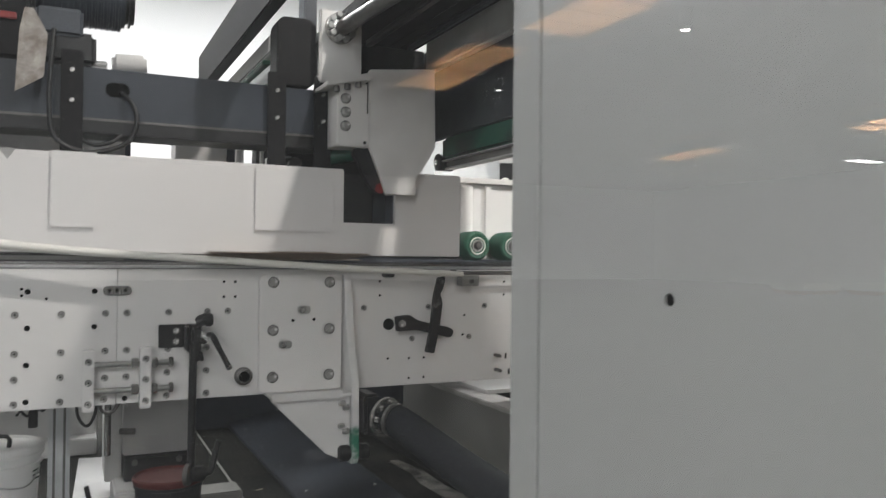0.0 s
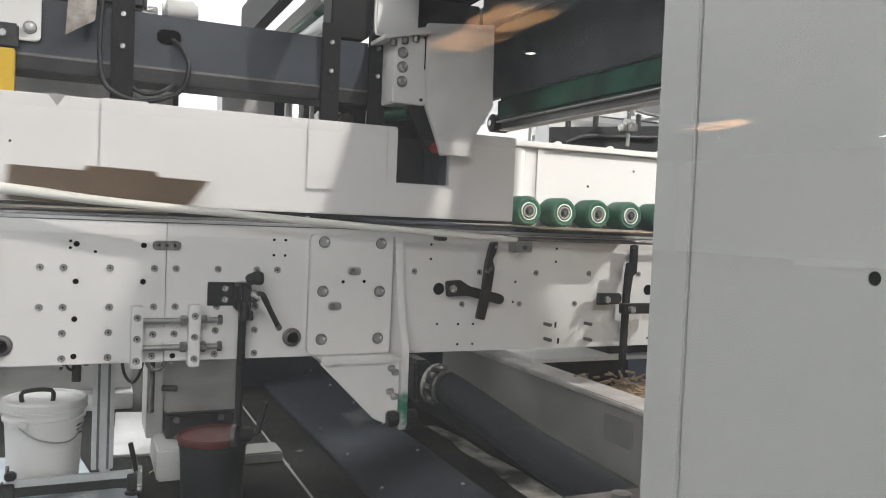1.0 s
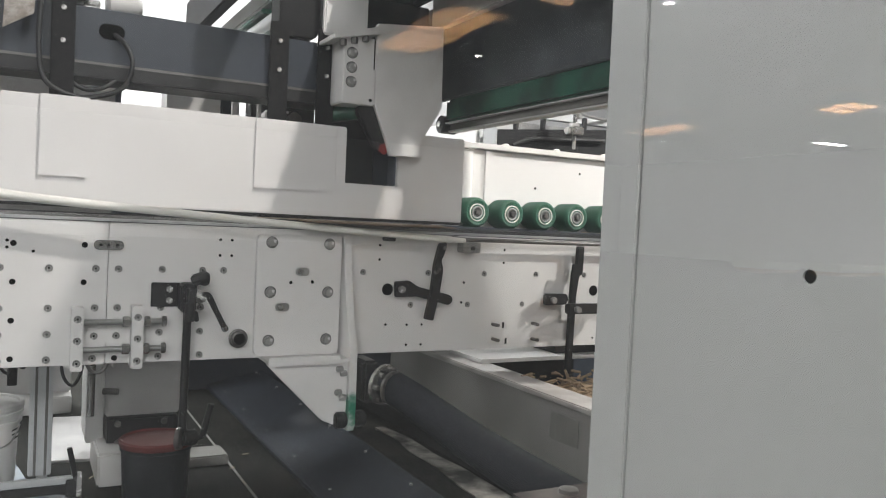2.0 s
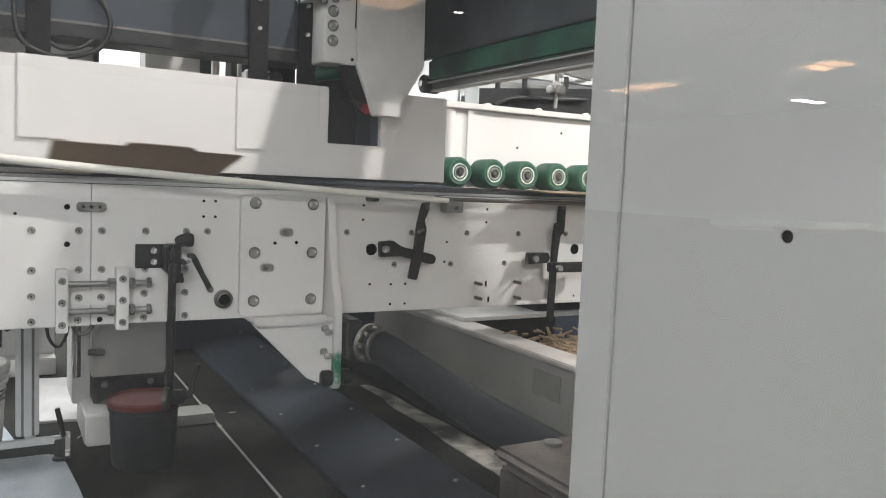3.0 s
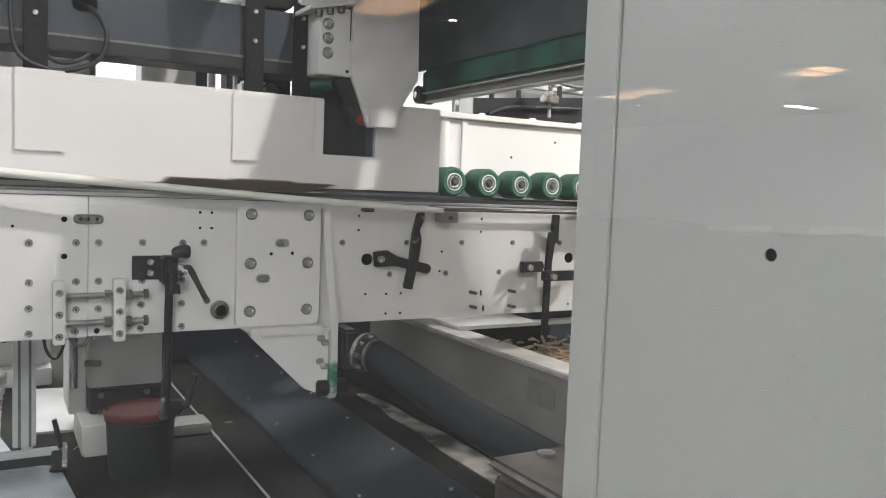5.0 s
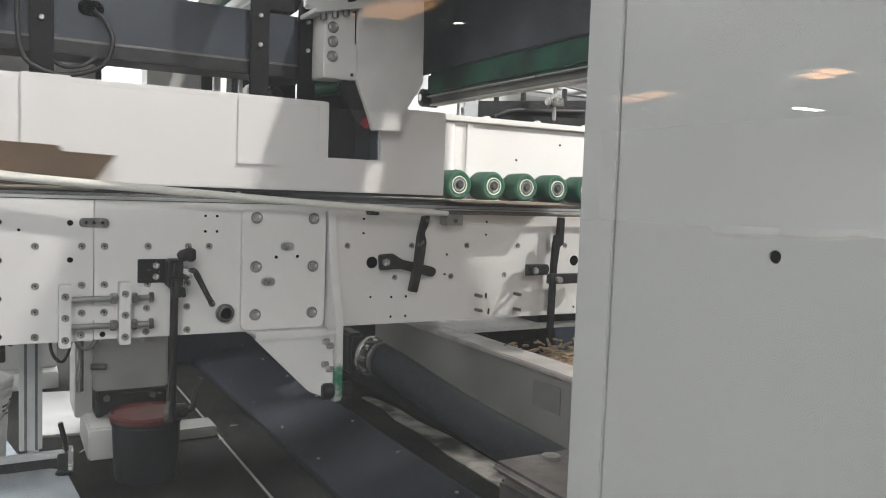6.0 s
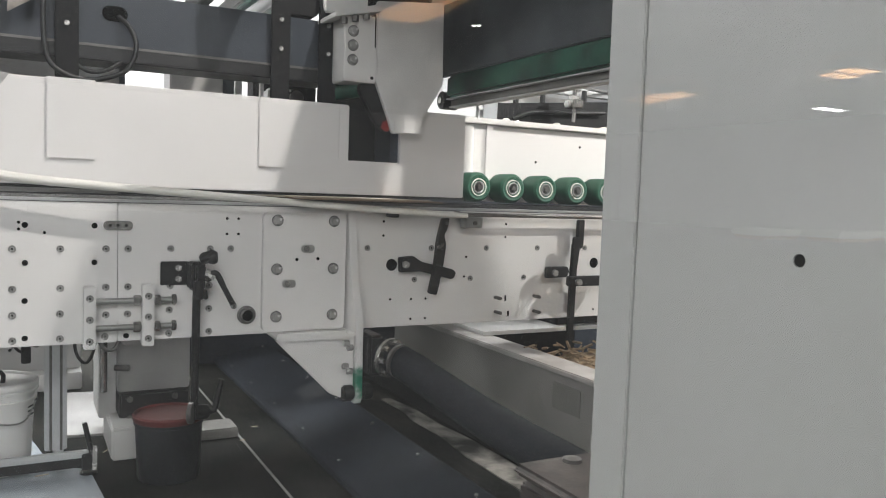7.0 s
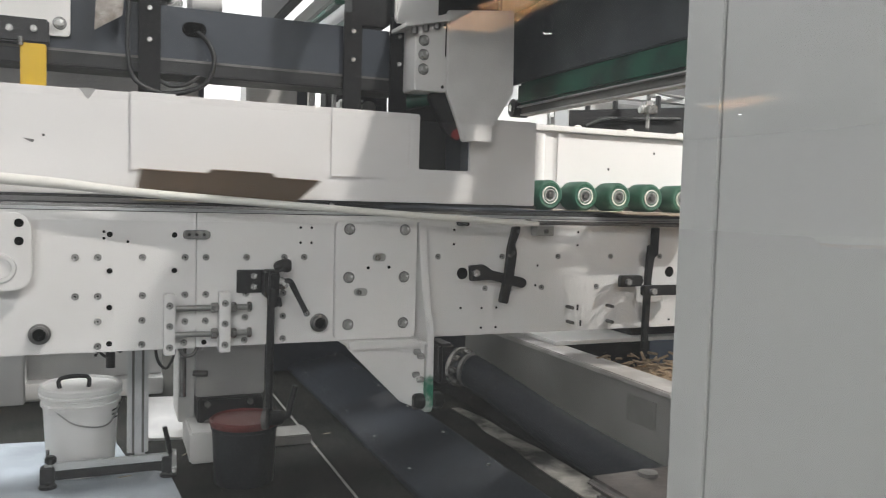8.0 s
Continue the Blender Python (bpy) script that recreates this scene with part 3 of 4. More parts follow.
for x0, x1 in ((0.805, 0.8475), (0.8755, 0.915)):
    part("rubber_foot", rod((x0, 2.53, 0.295), (x1, 2.53, 0.295), 0.028, seg=24, bevel=0.006), BLACK, bk, "black round rubber foot")
part("flange_plate", box(0.88, 0.935, 2.47, 2.6, 0.36, 0.5, 0.01, seg=3), BLACK, bk)

# hose with clamp
hose = thing("suction_hose", (0.95, 2.2, 0.4), "thick black rubber hose on a bolted metal flange", "hose")
path = [(0.94, 2.5, 0.428), (0.982, 2.4, 0.41), (0.995, 2.2, 0.385), (0.99, 1.95, 0.366), (0.98, 1.7, 0.358), (0.97, 1.45, 0.355), (0.98, 1.15, 0.34), (1.0, 0.9, 0.33)]
part("hose", tube(path, 0.055, seg=28), HOSE, hose)
way = Vector((0.4, -1.0, -0.08)).normalized()
base = Vector((0.952, 2.455, 0.422))
part("flange", rod(base - way * 0.012, base + way * 0.006, 0.068, seg=32, bevel=0.003), STEEL, hose, "shiny round flange")
part("hose_clamp", rod(base + way * 0.03, base + way * 0.044, 0.0545, seg=32, bevel=0.002), DARKSTEEL, hose, "steel hose clamp")
b = bmesh.new()
for k in range(8):
    a = k * math.tau / 8
    side = way.orthogonal().normalized()
    q = base + 0.054 * (math.cos(a) * side + math.sin(a) * way.cross(side))
    rod(q, q + way * 0.026, 0.0095, b, 6)
part("flange_bolts", b, STEEL, hose)

# ---- measuring crosses: two black sensor holders ----
c1 = thing("sensor_holder", (1.06, 2.6, 0.72), "black crossed bar sensor holder bolted to the plate", "machine part", "sensor holders")
part("arm", slab([(1.045, 0.752), (1.10, 0.757), (1.135, 0.735), (1.265, 0.706), (1.28, 0.694), (1.276, 0.676), (1.262, 0.668), (1.13, 0.7), (1.05, 0.697)], 2.605, 2.625, 0.003), BLACK, c1)
part("hex_bolt", rod((1.067, 2.606, 0.726), (1.067, 2.59, 0.726), 0.014, seg=6, bevel=0.002), BRIGHT, c1)
part("stud", rod((1.067, 2.624, 0.726), (1.067, Y - 0.0005, 0.726), 0.011, seg=14), STEEL, c1)
part("bar", slab([(1.205, 0.895), (1.232, 0.898), (1.226, 0.862), (1.212, 0.832), (1.222, 0.8), (1.212, 0.72), (1.19, 0.614), (1.158, 0.62), (1.178, 0.72), (1.187, 0.82)], 2.58, 2.6045, 0.003), BLACK, c1)
repeat("small_screw", mesh_of("small_screw", rod((0, 0.001, 0), (0, -0.008, 0), 0.0075, seg=10), STEEL), c1, [(1.2, 2.58, 0.8), (1.218, 2.58, 0.878), (1.19, 2.58, 0.79)])

c2 = thing("sensor_holder", (1.75, 2.6, 0.68), "black clamp arm holding a tall black vertical bar", "machine part", "sensor holders")
part("arm", slab([(1.692, 0.71), (1.79, 0.71), (1.8, 0.69), (1.79, 0.668), (1.692, 0.665)], 2.595, 2.62, 0.003), BLACK, c2)
part("hex_bolt", rod((1.722, 2.596, 0.686), (1.722, 2.58, 0.686), 0.014, seg=6, bevel=0.002), BRIGHT, c2)
part("stud", rod((1.722, 2.62, 0.686), (1.722, Y - 0.0005, 0.686), 0.011, seg=14), STEEL, c2)
part("clamp", box(1.785, 2.0, 2.572, 2.6, 0.632, 0.672, 0.004), BLACK, c2)
part("hex_bolt", rod((1.822, 2.573, 0.65), (1.822, 2.552, 0.65), 0.014, seg=6, bevel=0.002), BRIGHT, c2)
part("bar", slab([(1.84, 0.9), (1.872, 0.9), (1.87, 0.79), (1.853, 0.78), (1.843, 0.7), (1.838, 0.36), (1.81, 0.36), (1.815, 0.7), (1.82, 0.8), (1.838, 0.81)], 2.601, 2.62, 0.003), BLACK, c2)
part("small_block", box(1.808, 1.835, 2.59, 2.6005, 0.78, 0.83, 0.003), BLACK, c2)

# guide rod under the belt
g = thing("guide_rod", (1.4, 2.6, 0.91), "thin round steel guide rod on a small block", "rod")
part("rod", rod((1.27, 2.6, 0.911), (4.9, 2.6, 0.911), 0.008, seg=14, bevel=0.001), DARKSTEEL, g)
part("end_cap", rod((1.262, 2.6, 0.911), (1.285, 2.6, 0.911), 0.012, seg=16, bevel=0.002), DARKSTEEL, g)
part("block", box(1.305, 1.378, 2.588, Y - 0.0005, 0.862, 0.902, 0.003), ZINC, g, "small zinc-plated block")
part("screw", rod((1.342, 2.589, 0.88), (1.342, 2.58, 0.88), 0.008, seg=12), DARKSTEEL, g)

# ---- upper cover ----
YC = 2.664
cov = thing("upper_cover", (0.5, YC, 0.97), "long white sheet-metal cover with raised panels and a notch", "machine cover")
part("sheet", slab([(X_END, 0.972), (1.331, 0.972), (1.331, 1.284), (1.06, 1.284), (1.06, 1.091), (0.859, 1.091), (0.859, 1.284), (X_END, 1.29)], YC, YC + 0.02, 0.003), COVER, cov)
part("raised_panel", box(-0.088, 0.045, YC - 0.009, YC - 0.0005, 1.05, 1.288, 0.002), COVER, cov)
part("raised_panel", box(0.541, 0.821, YC - 0.008, YC - 0.0005, 1.053, 1.281, 0.002), COVER, cov)
part("raised_panel", box(0.821, 0.859, YC - 0.006, YC - 0.0005, 1.09, 1.28, 0.002), COVER, cov)
part("notch_cheek", box(1.03, 1.059, YC + 0.021, YC + 0.16, 1.09, 1.25, 0.002), NAVY, cov)
part("notch_back", box(0.84, 1.08, YC + 0.17, YC + 0.18, 1.0, 1.4, 0.002), BLACK, cov)
part("notch_floor", box(0.84, 1.08, YC + 0.021, YC + 0.17, 1.07, 1.088, 0.002), BLACK, cov)
part("dent", slab([(-0.378, 1.131), (-0.348, 1.128), (-0.352, 1.119), (-0.36, 1.121)], YC - 0.0012, YC - 0.0002, 0.0), DARKSTEEL, cov)
part("tear", slab([(-0.232, 1.289), (-0.182, 1.2885), (-0.205, 1.254)], YC - 0.0012, YC - 0.0002, 0.0), BOARD, cov)
part("mark", rod((-0.324, YC, 1.142), (-0.324, YC - 0.002, 1.142), 0.004, seg=10), BLACK, cov)
part("top_flange", box(X_END, 0.84, YC + 0.021, YC + 0.16, 1.262, 1.274, 0.002), COVER, cov)

# ---- conveyor bed, belts, white folding rod ----
bed = thing("conveyor_bed", (1.0, 2.9, 0.9), "long conveyor bed with flat dark carrier belts", "conveyor")
part("bed_plate", box(X_END, X_FEED, Y + 0.055, 2.8, 0.9, 0.93, 0.002), NAVY, bed)
part("carrier_belt", box(X_END, X_FEED, 2.7, 2.78, 0.9305, 0.948, 0.002), PLASTIC, bed, "dark flat carrier belt")
part("upper_belt", box(X_END, 1.36, 2.7, 2.78, 0.962, 0.974, 0.002), PLASTIC, bed, "dark flat upper belt")
part("edge_rail", box(X_END, 1.33, Y + 0.0, Y + 0.03, 0.9345, 0.944, 0.002), STEEL, bed)
for x in (-2.9, 4.9):
    for y in (2.72, 3.4):
        part("leg", box(x - 0.06, x + 0.06, y - 0.06, y + 0.06, 0, 0.9, 0.004), PAINT, bed)
# Far plate and the piece below it are unseen, placed to block rear light.
part("far_plate", box(X_END, X_FEED, 3.5, 3.53, 0.86, 1.32, 0.002), NAVY, bed)
part("shade_apron", box(0.95, 1.7, 3.5, 3.53, 0.25, 0.8595, 0.002), NAVY, bed)
part("far_belt", box(X_END, X_FEED, 3.24, 3.3, 0.93, 0.948, 0.002), PLASTIC, bed)
for k in range(9):
    part("cross_tie", box(-2.9 + k * 0.98, -2.84 + k * 0.98, 2.8005, 3.4995, 0.87, 0.925, 0.003), NAVY, bed)
white = thing("folding_rod", (0.0, 2.58, 0.98), "round white nylon folding rod rising along the belt", "rod")
part("rod", tube([(-3.1, 2.6, 1.12), (-1.6, 2.6, 1.065), (-0.43, 2.59, 1.01), (-0.07, 2.575, 0.981), (0.44, 2.555, 0.951), (0.8, 2.555, 0.93), (1.12, 2.56, 0.915), (1.3, 2.575, 0.907)], [0.017, 0.017, 0.0165, 0.013, 0.0115, 0.0115, 0.011, 0.009]), NYLON, white)
for x, z in ((-1.6, 1.03), (-2.6, 1.06)):
    part("rod_holder", box(x - 0.015, x + 0.015, 2.59, Y - 0.0005, 0.86, z + 0.01, 0.003), BLACK, white)
part("rod_holder", box(1.0, 1.03, 2.585, Y - 0.0005, 0.895, 0.915, 0.003), BLACK, white)

# ---- green press wheels ----
def press_wheel(x):
    t = thing("press_wheel", (x, 2.87, 1.018), "green rubber press wheel with steel bearing hub", "wheel", "press wheels")
    part("tyre", lathe([(0.034, -0.028), (0.05, -0.031), (0.0575, -0.026), (0.061, -0.018), (0.061, 0.075), (0.057, 0.085), (0.034, 0.085)], (x, 2.85, 1.018), "y", 36), GREEN, t)
    part("rim", lathe([(0.036, -0.026), (0.0355, -0.033), (0.032, -0.033), (0.031, -0.022), (0.0005, -0.022)], (x, 2.85, 1.018), "y", 32), NYLON, t, "pale ring")
    part("seal", lathe([(0.0305, -0.0225), (0.0305, -0.0265), (0.0005, -0.0265)], (x, 2.85, 1.018), "y", 28), BLACK, t)
    part("bearing", lathe([(0.0255, -0.0265), (0.0255, -0.031), (0.0225, -0.032), (0.0195, -0.031), (0.019, -0.027)], (x, 2.85, 1.018), "y", 28), BRIGHT, t)
    part("dust_cap", lathe([(0.0185, -0.0265), (0.0185, -0.0285), (0.0005, -0.0285)], (x, 2.85, 1.018), "y", 24), BLACK, t)
    part("axle_bolt", rod((x, 2.8235, 1.018), (x, 2.812, 1.018), 0.011, seg=6, bevel=0.0015), DARKSTEEL, t)
    return t


first = press_wheel(1.492)
for i in range(1, 12):
    copy_thing(first, Matrix.Translation((1.492 + 0.167 * i, 2.87, 1.018)))

rb = thing("wheel_beam", (1.6, 3.0, 1.1), "white upright wheel carrier beam with folded top edge", "machine frame")
part("web", box(1.36, X_FEED, 2.955, 2.975, 0.96, 1.285, 0.002), COVER, rb)
part("top_edge", box(1.36, X_FEED, 2.935, 2.99, 1.286, 1.312, 0.004), COVER, rb)
part("end_tube", rod((1.5, 2.945, 0.96), (1.5, 2.945, 1.27), 0.028, seg=24), COVER, rb)
part("upright", box(1.595, 1.625, 2.945, 2.9545, 0.96, 1.285, 0.002), COVER, rb)
repeat("small_bolt", mesh_of("small_bolt", lathe([(0.016, 0.0), (0.015, 0.007), (0.008, 0.01), (0.0005, 0.01)], (0, 0, 0), "z", 16), NYLON), rb, [(1.7 + 0.27 * i, 2.96, 1.312) for i in range(6)])
repeat("tapped_hole", dark_hole(0.005), rb, [(2.1, 2.955, 1.22), (1.86, 2.955, 1.14), (2.1, 2.955, 1.06), (1.55, 2.955, 1.08)])
part("carrier_bar", box(1.4, X_FEED, 2.94, 2.9545, 0.99, 1.045, 0.002), DARKSTEEL, rb)

# ---- dark beam above the cover ----
YB = 2.74
bm_ = thing("cross_beam", (0.2, YB, 1.4), "dark blue-grey painted steel beam with bolted straps", "beam")
part("beam", box(X_END, 0.81, YB, YB + 0.14, 1.405, 1.575, 0.004), NAVY, bm_)
# Flange is black instead of blue-grey for the shade on its face.
part("lower_flange", box(X_END, 0.81, YB - 0.012, YB + 0.15, 1.358, 1.4045, 0.004), BLACK, bm_)
# Pale strip paints in the highlight along the flange's top edge.
part("edge_highlight", box(X_END, 0.81, YB - 0.0135, YB - 0.0005, 1.4, 1.4085, 0.0015), DARKSTEEL, bm_, "pale strip in place of the flange's highlight")
for x0, x1 in ((-0.064, 0.002), (0.594, 0.659), (0.762, 0.827)):
    s = part("strap", box(x0, x1, YB - 0.026, YB - 0.0125, 1.2, 1.62, 0.003), DULL, bm_, "black bolted strap")
    repeat("strap_bolt", mesh_of("strap_bolt", rod((0, 0.001, 0), (0, -0.008, 0), 0.0078, seg=12, bevel=0.001), BRIGHT), s, [((x0 + x1) / 2, YB - 0.026, z) for z in (1.555, 1.458)])
part("cable_slot", slab(rounded(0.068, 0.142, 1.484, 1.531, 0.0225), YB - 0.0025, YB - 0.0003, 0.0), PIT, bm_)
cab_ = solo("cable_loop", tube([(0.115, YB - 0.003, 1.5), (0.145, YB - 0.03, 1.465), (0.162, YB - 0.05, 1.41), (0.145, YB - 0.05, 1.345), (0.097, YB - 0.05, 1.31), (0.01, YB - 0.045, 1.293), (-0.075, YB - 0.05, 1.33), (-0.095, YB - 0.045, 1.43), (-0.092, YB - 0.04, 1.56), (-0.085, YB - 0.02, 1.68)], 0.0075), PLASTIC, "black cable looping in front of the beam", "cable")
solo("cable_loop", tube([(0.12, YB - 0.003, 1.36), (0.08, YB - 0.02, 1.33), (0.03, YB - 0.02, 1.322), (-0.02, YB - 0.01, 1.35)], 0.007), PLASTIC, "short black cable under the beam", "cable")
y_ = thing("yellow_block", (-0.37, 2.7, 1.3), "yellow painted block hung under the beam", "machine part")
part("block", box(-0.387, -0.319, 2.69, 2.73, 1.28, 1.41, 0.003), YELLOW, y_)
part("hanger", box(-0.5, -0.311, 2.695, 2.725, 1.4105, 1.484, 0.006), BLACK, y_)
part("stud", rod((-0.385, 2.688, 1.4), (-0.385, 2.688, 1.425), 0.008, seg=10), STEEL, y_)
repeat("hex_bolt", mesh_of("hex_bolt", rod((0, 0.001, 0), (0, -0.01, 0), 0.011, seg=6, bevel=0.001), STEEL), y_, [(-0.414, 2.695, 1.448), (-0.351, 2.695, 1.452)])
wp = thing("motor_bracket", (-0.4, 2.7, 1.5), "white bracket plate with a large hex bolt", "machine part")
part("plate", slab(rounded(-0.62, -0.255, 1.443, 1.62, 0.015), 2.7255, 2.7375), PAINT, wp)
repeat("hex_bolt", BOLT, wp, [(-0.284, 2.7255, 1.482)])

# behind the beam: inner white machine parts
inn = thing("inner_frame", (0.3, 3.3, 1.2), "pale inner machine frame behind the beam", "machine frame")
part("grey_box", box(0.335, 0.53, 3.15, 3.3, 0.935, 1.46, 0.006), OLDWHITE, inn)
part("dark_post", box(0.535, 0.6, 3.16, 3.25, 0.935, 1.46, 0.006), NAVY, inn)
part("white_post", box(-0.6, -0.01, 3.1, 3.2, 0.935, 1.43, 0.006), BOARD, inn)
# Dark box added to close off the bright gap behind.
part("dark_filler", box(0.66, 0.92, 3.2, 3.3, 0.935, 1.5, 0.006), DULL, inn)
part("pillow_block", box(0.66, 0.76, 2.98, 3.06, 1.2, 1.36, 0.01), OLDWHITE, inn)
part("valve", rod((0.735, 2.9, 1.31), (0.735, 2.86, 1.32), 0.025, seg=18, bevel=0.004), DARKSTEEL, inn)
part("pulley", lathe([(0.06, 0.03), (0.06, -0.03), (0.045, -0.034), (0.02, -0.036), (0.0005, -0.036)], (0.04, 2.98, 1.385), "y", 28), ALU, inn)
part("pulley_plate", box(-0.075, 0.15, 3.04, 3.07, 0.945, 1.43, 0.004), BOARD, inn)
part("pulley_post", box(0.146, 0.164, 3.0, 3.03, 0.945, 1.40, 0.003), NAVY, inn)
for z0, z1, x0, x1 in ((0.945, 1.39, 0.53, 0.542), (1.378, 1.39, 0.5425, 0.634), (0.945, 1.3775, 0.622, 0.634)):
    part("white_frame", box(x0, x1, 2.95, 2.975, z0, z1, 0.002), OLDWHITE, inn)
part("gear_block", box(0.69, 0.77, 2.93, 2.97, 1.2, 1.345, 0.012, seg=3), BROWN, inn)
part("bright_post", box(0.54, 0.555, 2.95, 2.97, 0.945, 1.40, 0.003), ALU, inn)

# ---- motor at the top ----
mo = thing("drive_motor", (-0.1, 2.85, 1.62), "dark grey electric motor with cable box on the beam", "motor")
part("body", rod((-0.14, 2.88, 1.835), (0.13, 2.88, 1.835), 0.095, seg=36, bevel=0.012), NAVY, mo)
b = bmesh.new()
for k in range(15):
    lathe([(0.0945, -0.004), (0.0975, -0.003), (0.0975, 0.003), (0.0945, 0.004)], (-0.14 + 0.018 * k, 2.88, 1.835), "x", 32, b)
part("cooling_fins", b, NAVY, mo)
part("gearbox", box(-0.2, 0.04, 2.76, 2.95, 1.585, 1.69, 0.015, seg=3), BLACK, mo)
part("terminal_box", box(-0.14, 0.0, 2.745, 2.8, 1.67, 1.76, 0.01, seg=3), NAVY, mo)
part("end_bell", rod((0.13, 2.88, 1.835), (0.16, 2.88, 1.835), 0.08, seg=32, bevel=0.012), BLACK, mo)
part("red_label", box(-0.26, -0.19, 2.735, 2.7445, 1.7, 1.722, 0.003), REDPAINT, mo)
part("side_box", box(-0.52, -0.14, 2.745, 2.86, 1.58, 1.95, 0.01), DULL, mo)
tag = thing("hanging_tag", (-0.2, 2.66, 1.55), "crumpled pale paper tag hanging before the beam", "tag")
part("sheet", slab([(-0.188, 1.46), (-0.11, 1.512), (-0.1, 1.645), (-0.14, 1.72), (-0.165, 1.72), (-0.178, 1.65)], 2.655, 2.658, 0.0005), PAPER, tag)
part("string", rod((-0.15, 2.656, 1.715), (-0.17, 2.75, 1.8), 0.002, seg=6), PLASTIC, tag)
cy = thing("small_cylinder", (0.12, 2.83, 1.6), "small pale round cylinder on the beam", "machine part")
part("body", rod((0.09, 2.83, 1.612), (0.2, 2.83, 1.618), 0.035, seg=24, bevel=0.012), OLDWHITE, cy)
part("tab", box(-0.01, 0.075, 2.79, 2.85, 1.59, 1.61, 0.004), STEEL, cy)

# ---- glue head with hopper plate ----
hd = thing("glue_unit", (1.0, 2.62, 1.4), "white hopper-shaped head plate with bolted side plate", "machine part")
part("hopper_plate", slab([(0.932, 1.365), (0.932, 1.64), (1.188, 1.668), (1.194, 1.376), (1.113, 1.243), (1.113, 1.197), (1.0, 1.192), (0.984, 1.24)], 2.6, 2.622, 0.003), GREASED, hd, "grease-stained white hopper plate")
part("side_wall", slab([(2.6225, 1.66), (2.9, 1.66), (2.9, 1.4), (2.6225, 1.38)], 1.17, 1.19, 0.003, axis="x"), PAINT, hd)
part("bolt_plate", box(0.812, 0.931, 2.6, 2.72, 1.358, 1.585, 0.004), PAINT, hd)
repeat("hex_bolt", BOLT, hd, [(0.843, 2.6, z) for z in (1.527, 1.479, 1.43)])
part("pin_hole", rod((0.915, 2.601, 1.375), (0.915, 2.598, 1.375), 0.006, seg=10), BLACK, hd)
part("top_ledge", slab([(0.765, 1.575), (0.935, 1.625), (0.935, 1.6), (0.765, 1.56)], 2.57, 2.76, 0.002), PAINT, hd)
for x, z in ((0.805, 1.566), (0.845, 1.578), (0.885, 1.59)):
    part("ledge_bolt", rod((x, 2.59, z), (x, 2.59, z - 0.022), 0.012, seg=6, bevel=0.001), DARKSTEEL, hd)
part("blade", slab([(0.905, 1.385), (0.94, 1.372), (1.005, 1.25), (0.985, 1.195), (0.945, 1.225), (0.88, 1.34)], 2.625, 2.66, 0.004), BLACK, hd, "black slanted blade")
part("blade_tip", slab([(0.97, 1.232), (0.99, 1.237), (0.998, 1.205), (0.985, 1.196), (0.962, 1.208)], 2.619, 2.6245, 0.001), REDPAINT, hd, "red blade tip")
part("roller", rod((0.82, 2.75, 1.33), (0.96, 2.7, 1.36), 0.03, seg=24, bevel=0.004), BELT, hd)
part("tip_tab", box(1.004, 1.113, 2.596, 2.5995, 1.195, 1.236, 0.001), PAINT, hd)
part("groove", box(0.922, 0.926, 2.5985, 2.5998, 1.48, 1.585, 0.0), PIT, hd)

# ---- overhead cross conveyor running away from the glass ----
oc = thing("overhead_conveyor", (0.9, 2.8, 1.8), "overhead cross conveyor with dark side channels and green belt", "conveyor")
part("left_channel", box(0.55, 0.6, 2.42, 4.1, 1.8, 1.98, 0.006), DULL, oc, "black side channel")
part("pale_guard", box(0.66, 0.74, 3.0, 4.0, 1.76, 1.83, 0.006), OLDWHITE, oc)
part("belt", box(0.64, 0.84, 3.02, 4.0, 1.715, 1.735, 0.004), BELT, oc, "green belt")
part("back_rod", rod((0.67, 2.86, 1.685), (0.66, 3.9, 1.69), 0.022, seg=20), ALU, oc)
part("shaft", rod((0.95, 1.5, 1.805), (0.853, 2.7, 1.8), 0.027, seg=24), DARKSTEEL, oc, "steel cross shaft")
part("rounded_block", slab(rounded(0.632, 0.776, 1.585, 1.835, 0.035), 2.75, 2.86, 0.004), DULL, oc, "black rounded bearing block")
part("bearing_plate", box(0.775, 0.936, 2.7, 2.725, 1.6, 1.865, 0.006), PAINT, oc, "white bearing plate")
part("bearing", lathe([(0.058, 0.0), (0.055, -0.02), (0.035, -0.024), (0.0005, -0.024)], (0.85, 2.698, 1.8), "y", 28), STEEL, oc)
b = bmesh.new()
for k in range(10):
    a = k * math.tau / 10
    rod((0.85 + 0.045 * math.cos(a), 2.69, 1.8 + 0.045 * math.sin(a)), (0.85 + 0.045 * math.cos(a), 2.655, 1.8 + 0.045 * math.sin(a)), 0.011, b, 8)
part("chain_links", b, ZINC, oc)
# Unseen plates placed to cast the shade on side plate and floor.
part("shade_tie", box(0.54, 1.3, 1.93, 2.105, 1.8705, 1.9, 0.004), DULL, oc)
part("shade_tie", box(0.74, 1.3, 1.2, 1.9295, 1.8705, 1.9, 0.004), DULL, oc)
# Gap between these plates is added to let a streak of light through.
for x0, x1, y0, y1 in ((0.86, 1.14, 1.55, 3.6), (1.19, 1.26, 1.55, 3.6), (1.1405, 1.1895, 1.55, 2.09), (1.1405, 1.1895, 2.25, 3.6)):
    part("roof_plate", box(x0, x1, y0, y1, 1.83, 1.87, 0.002), DULL, oc)
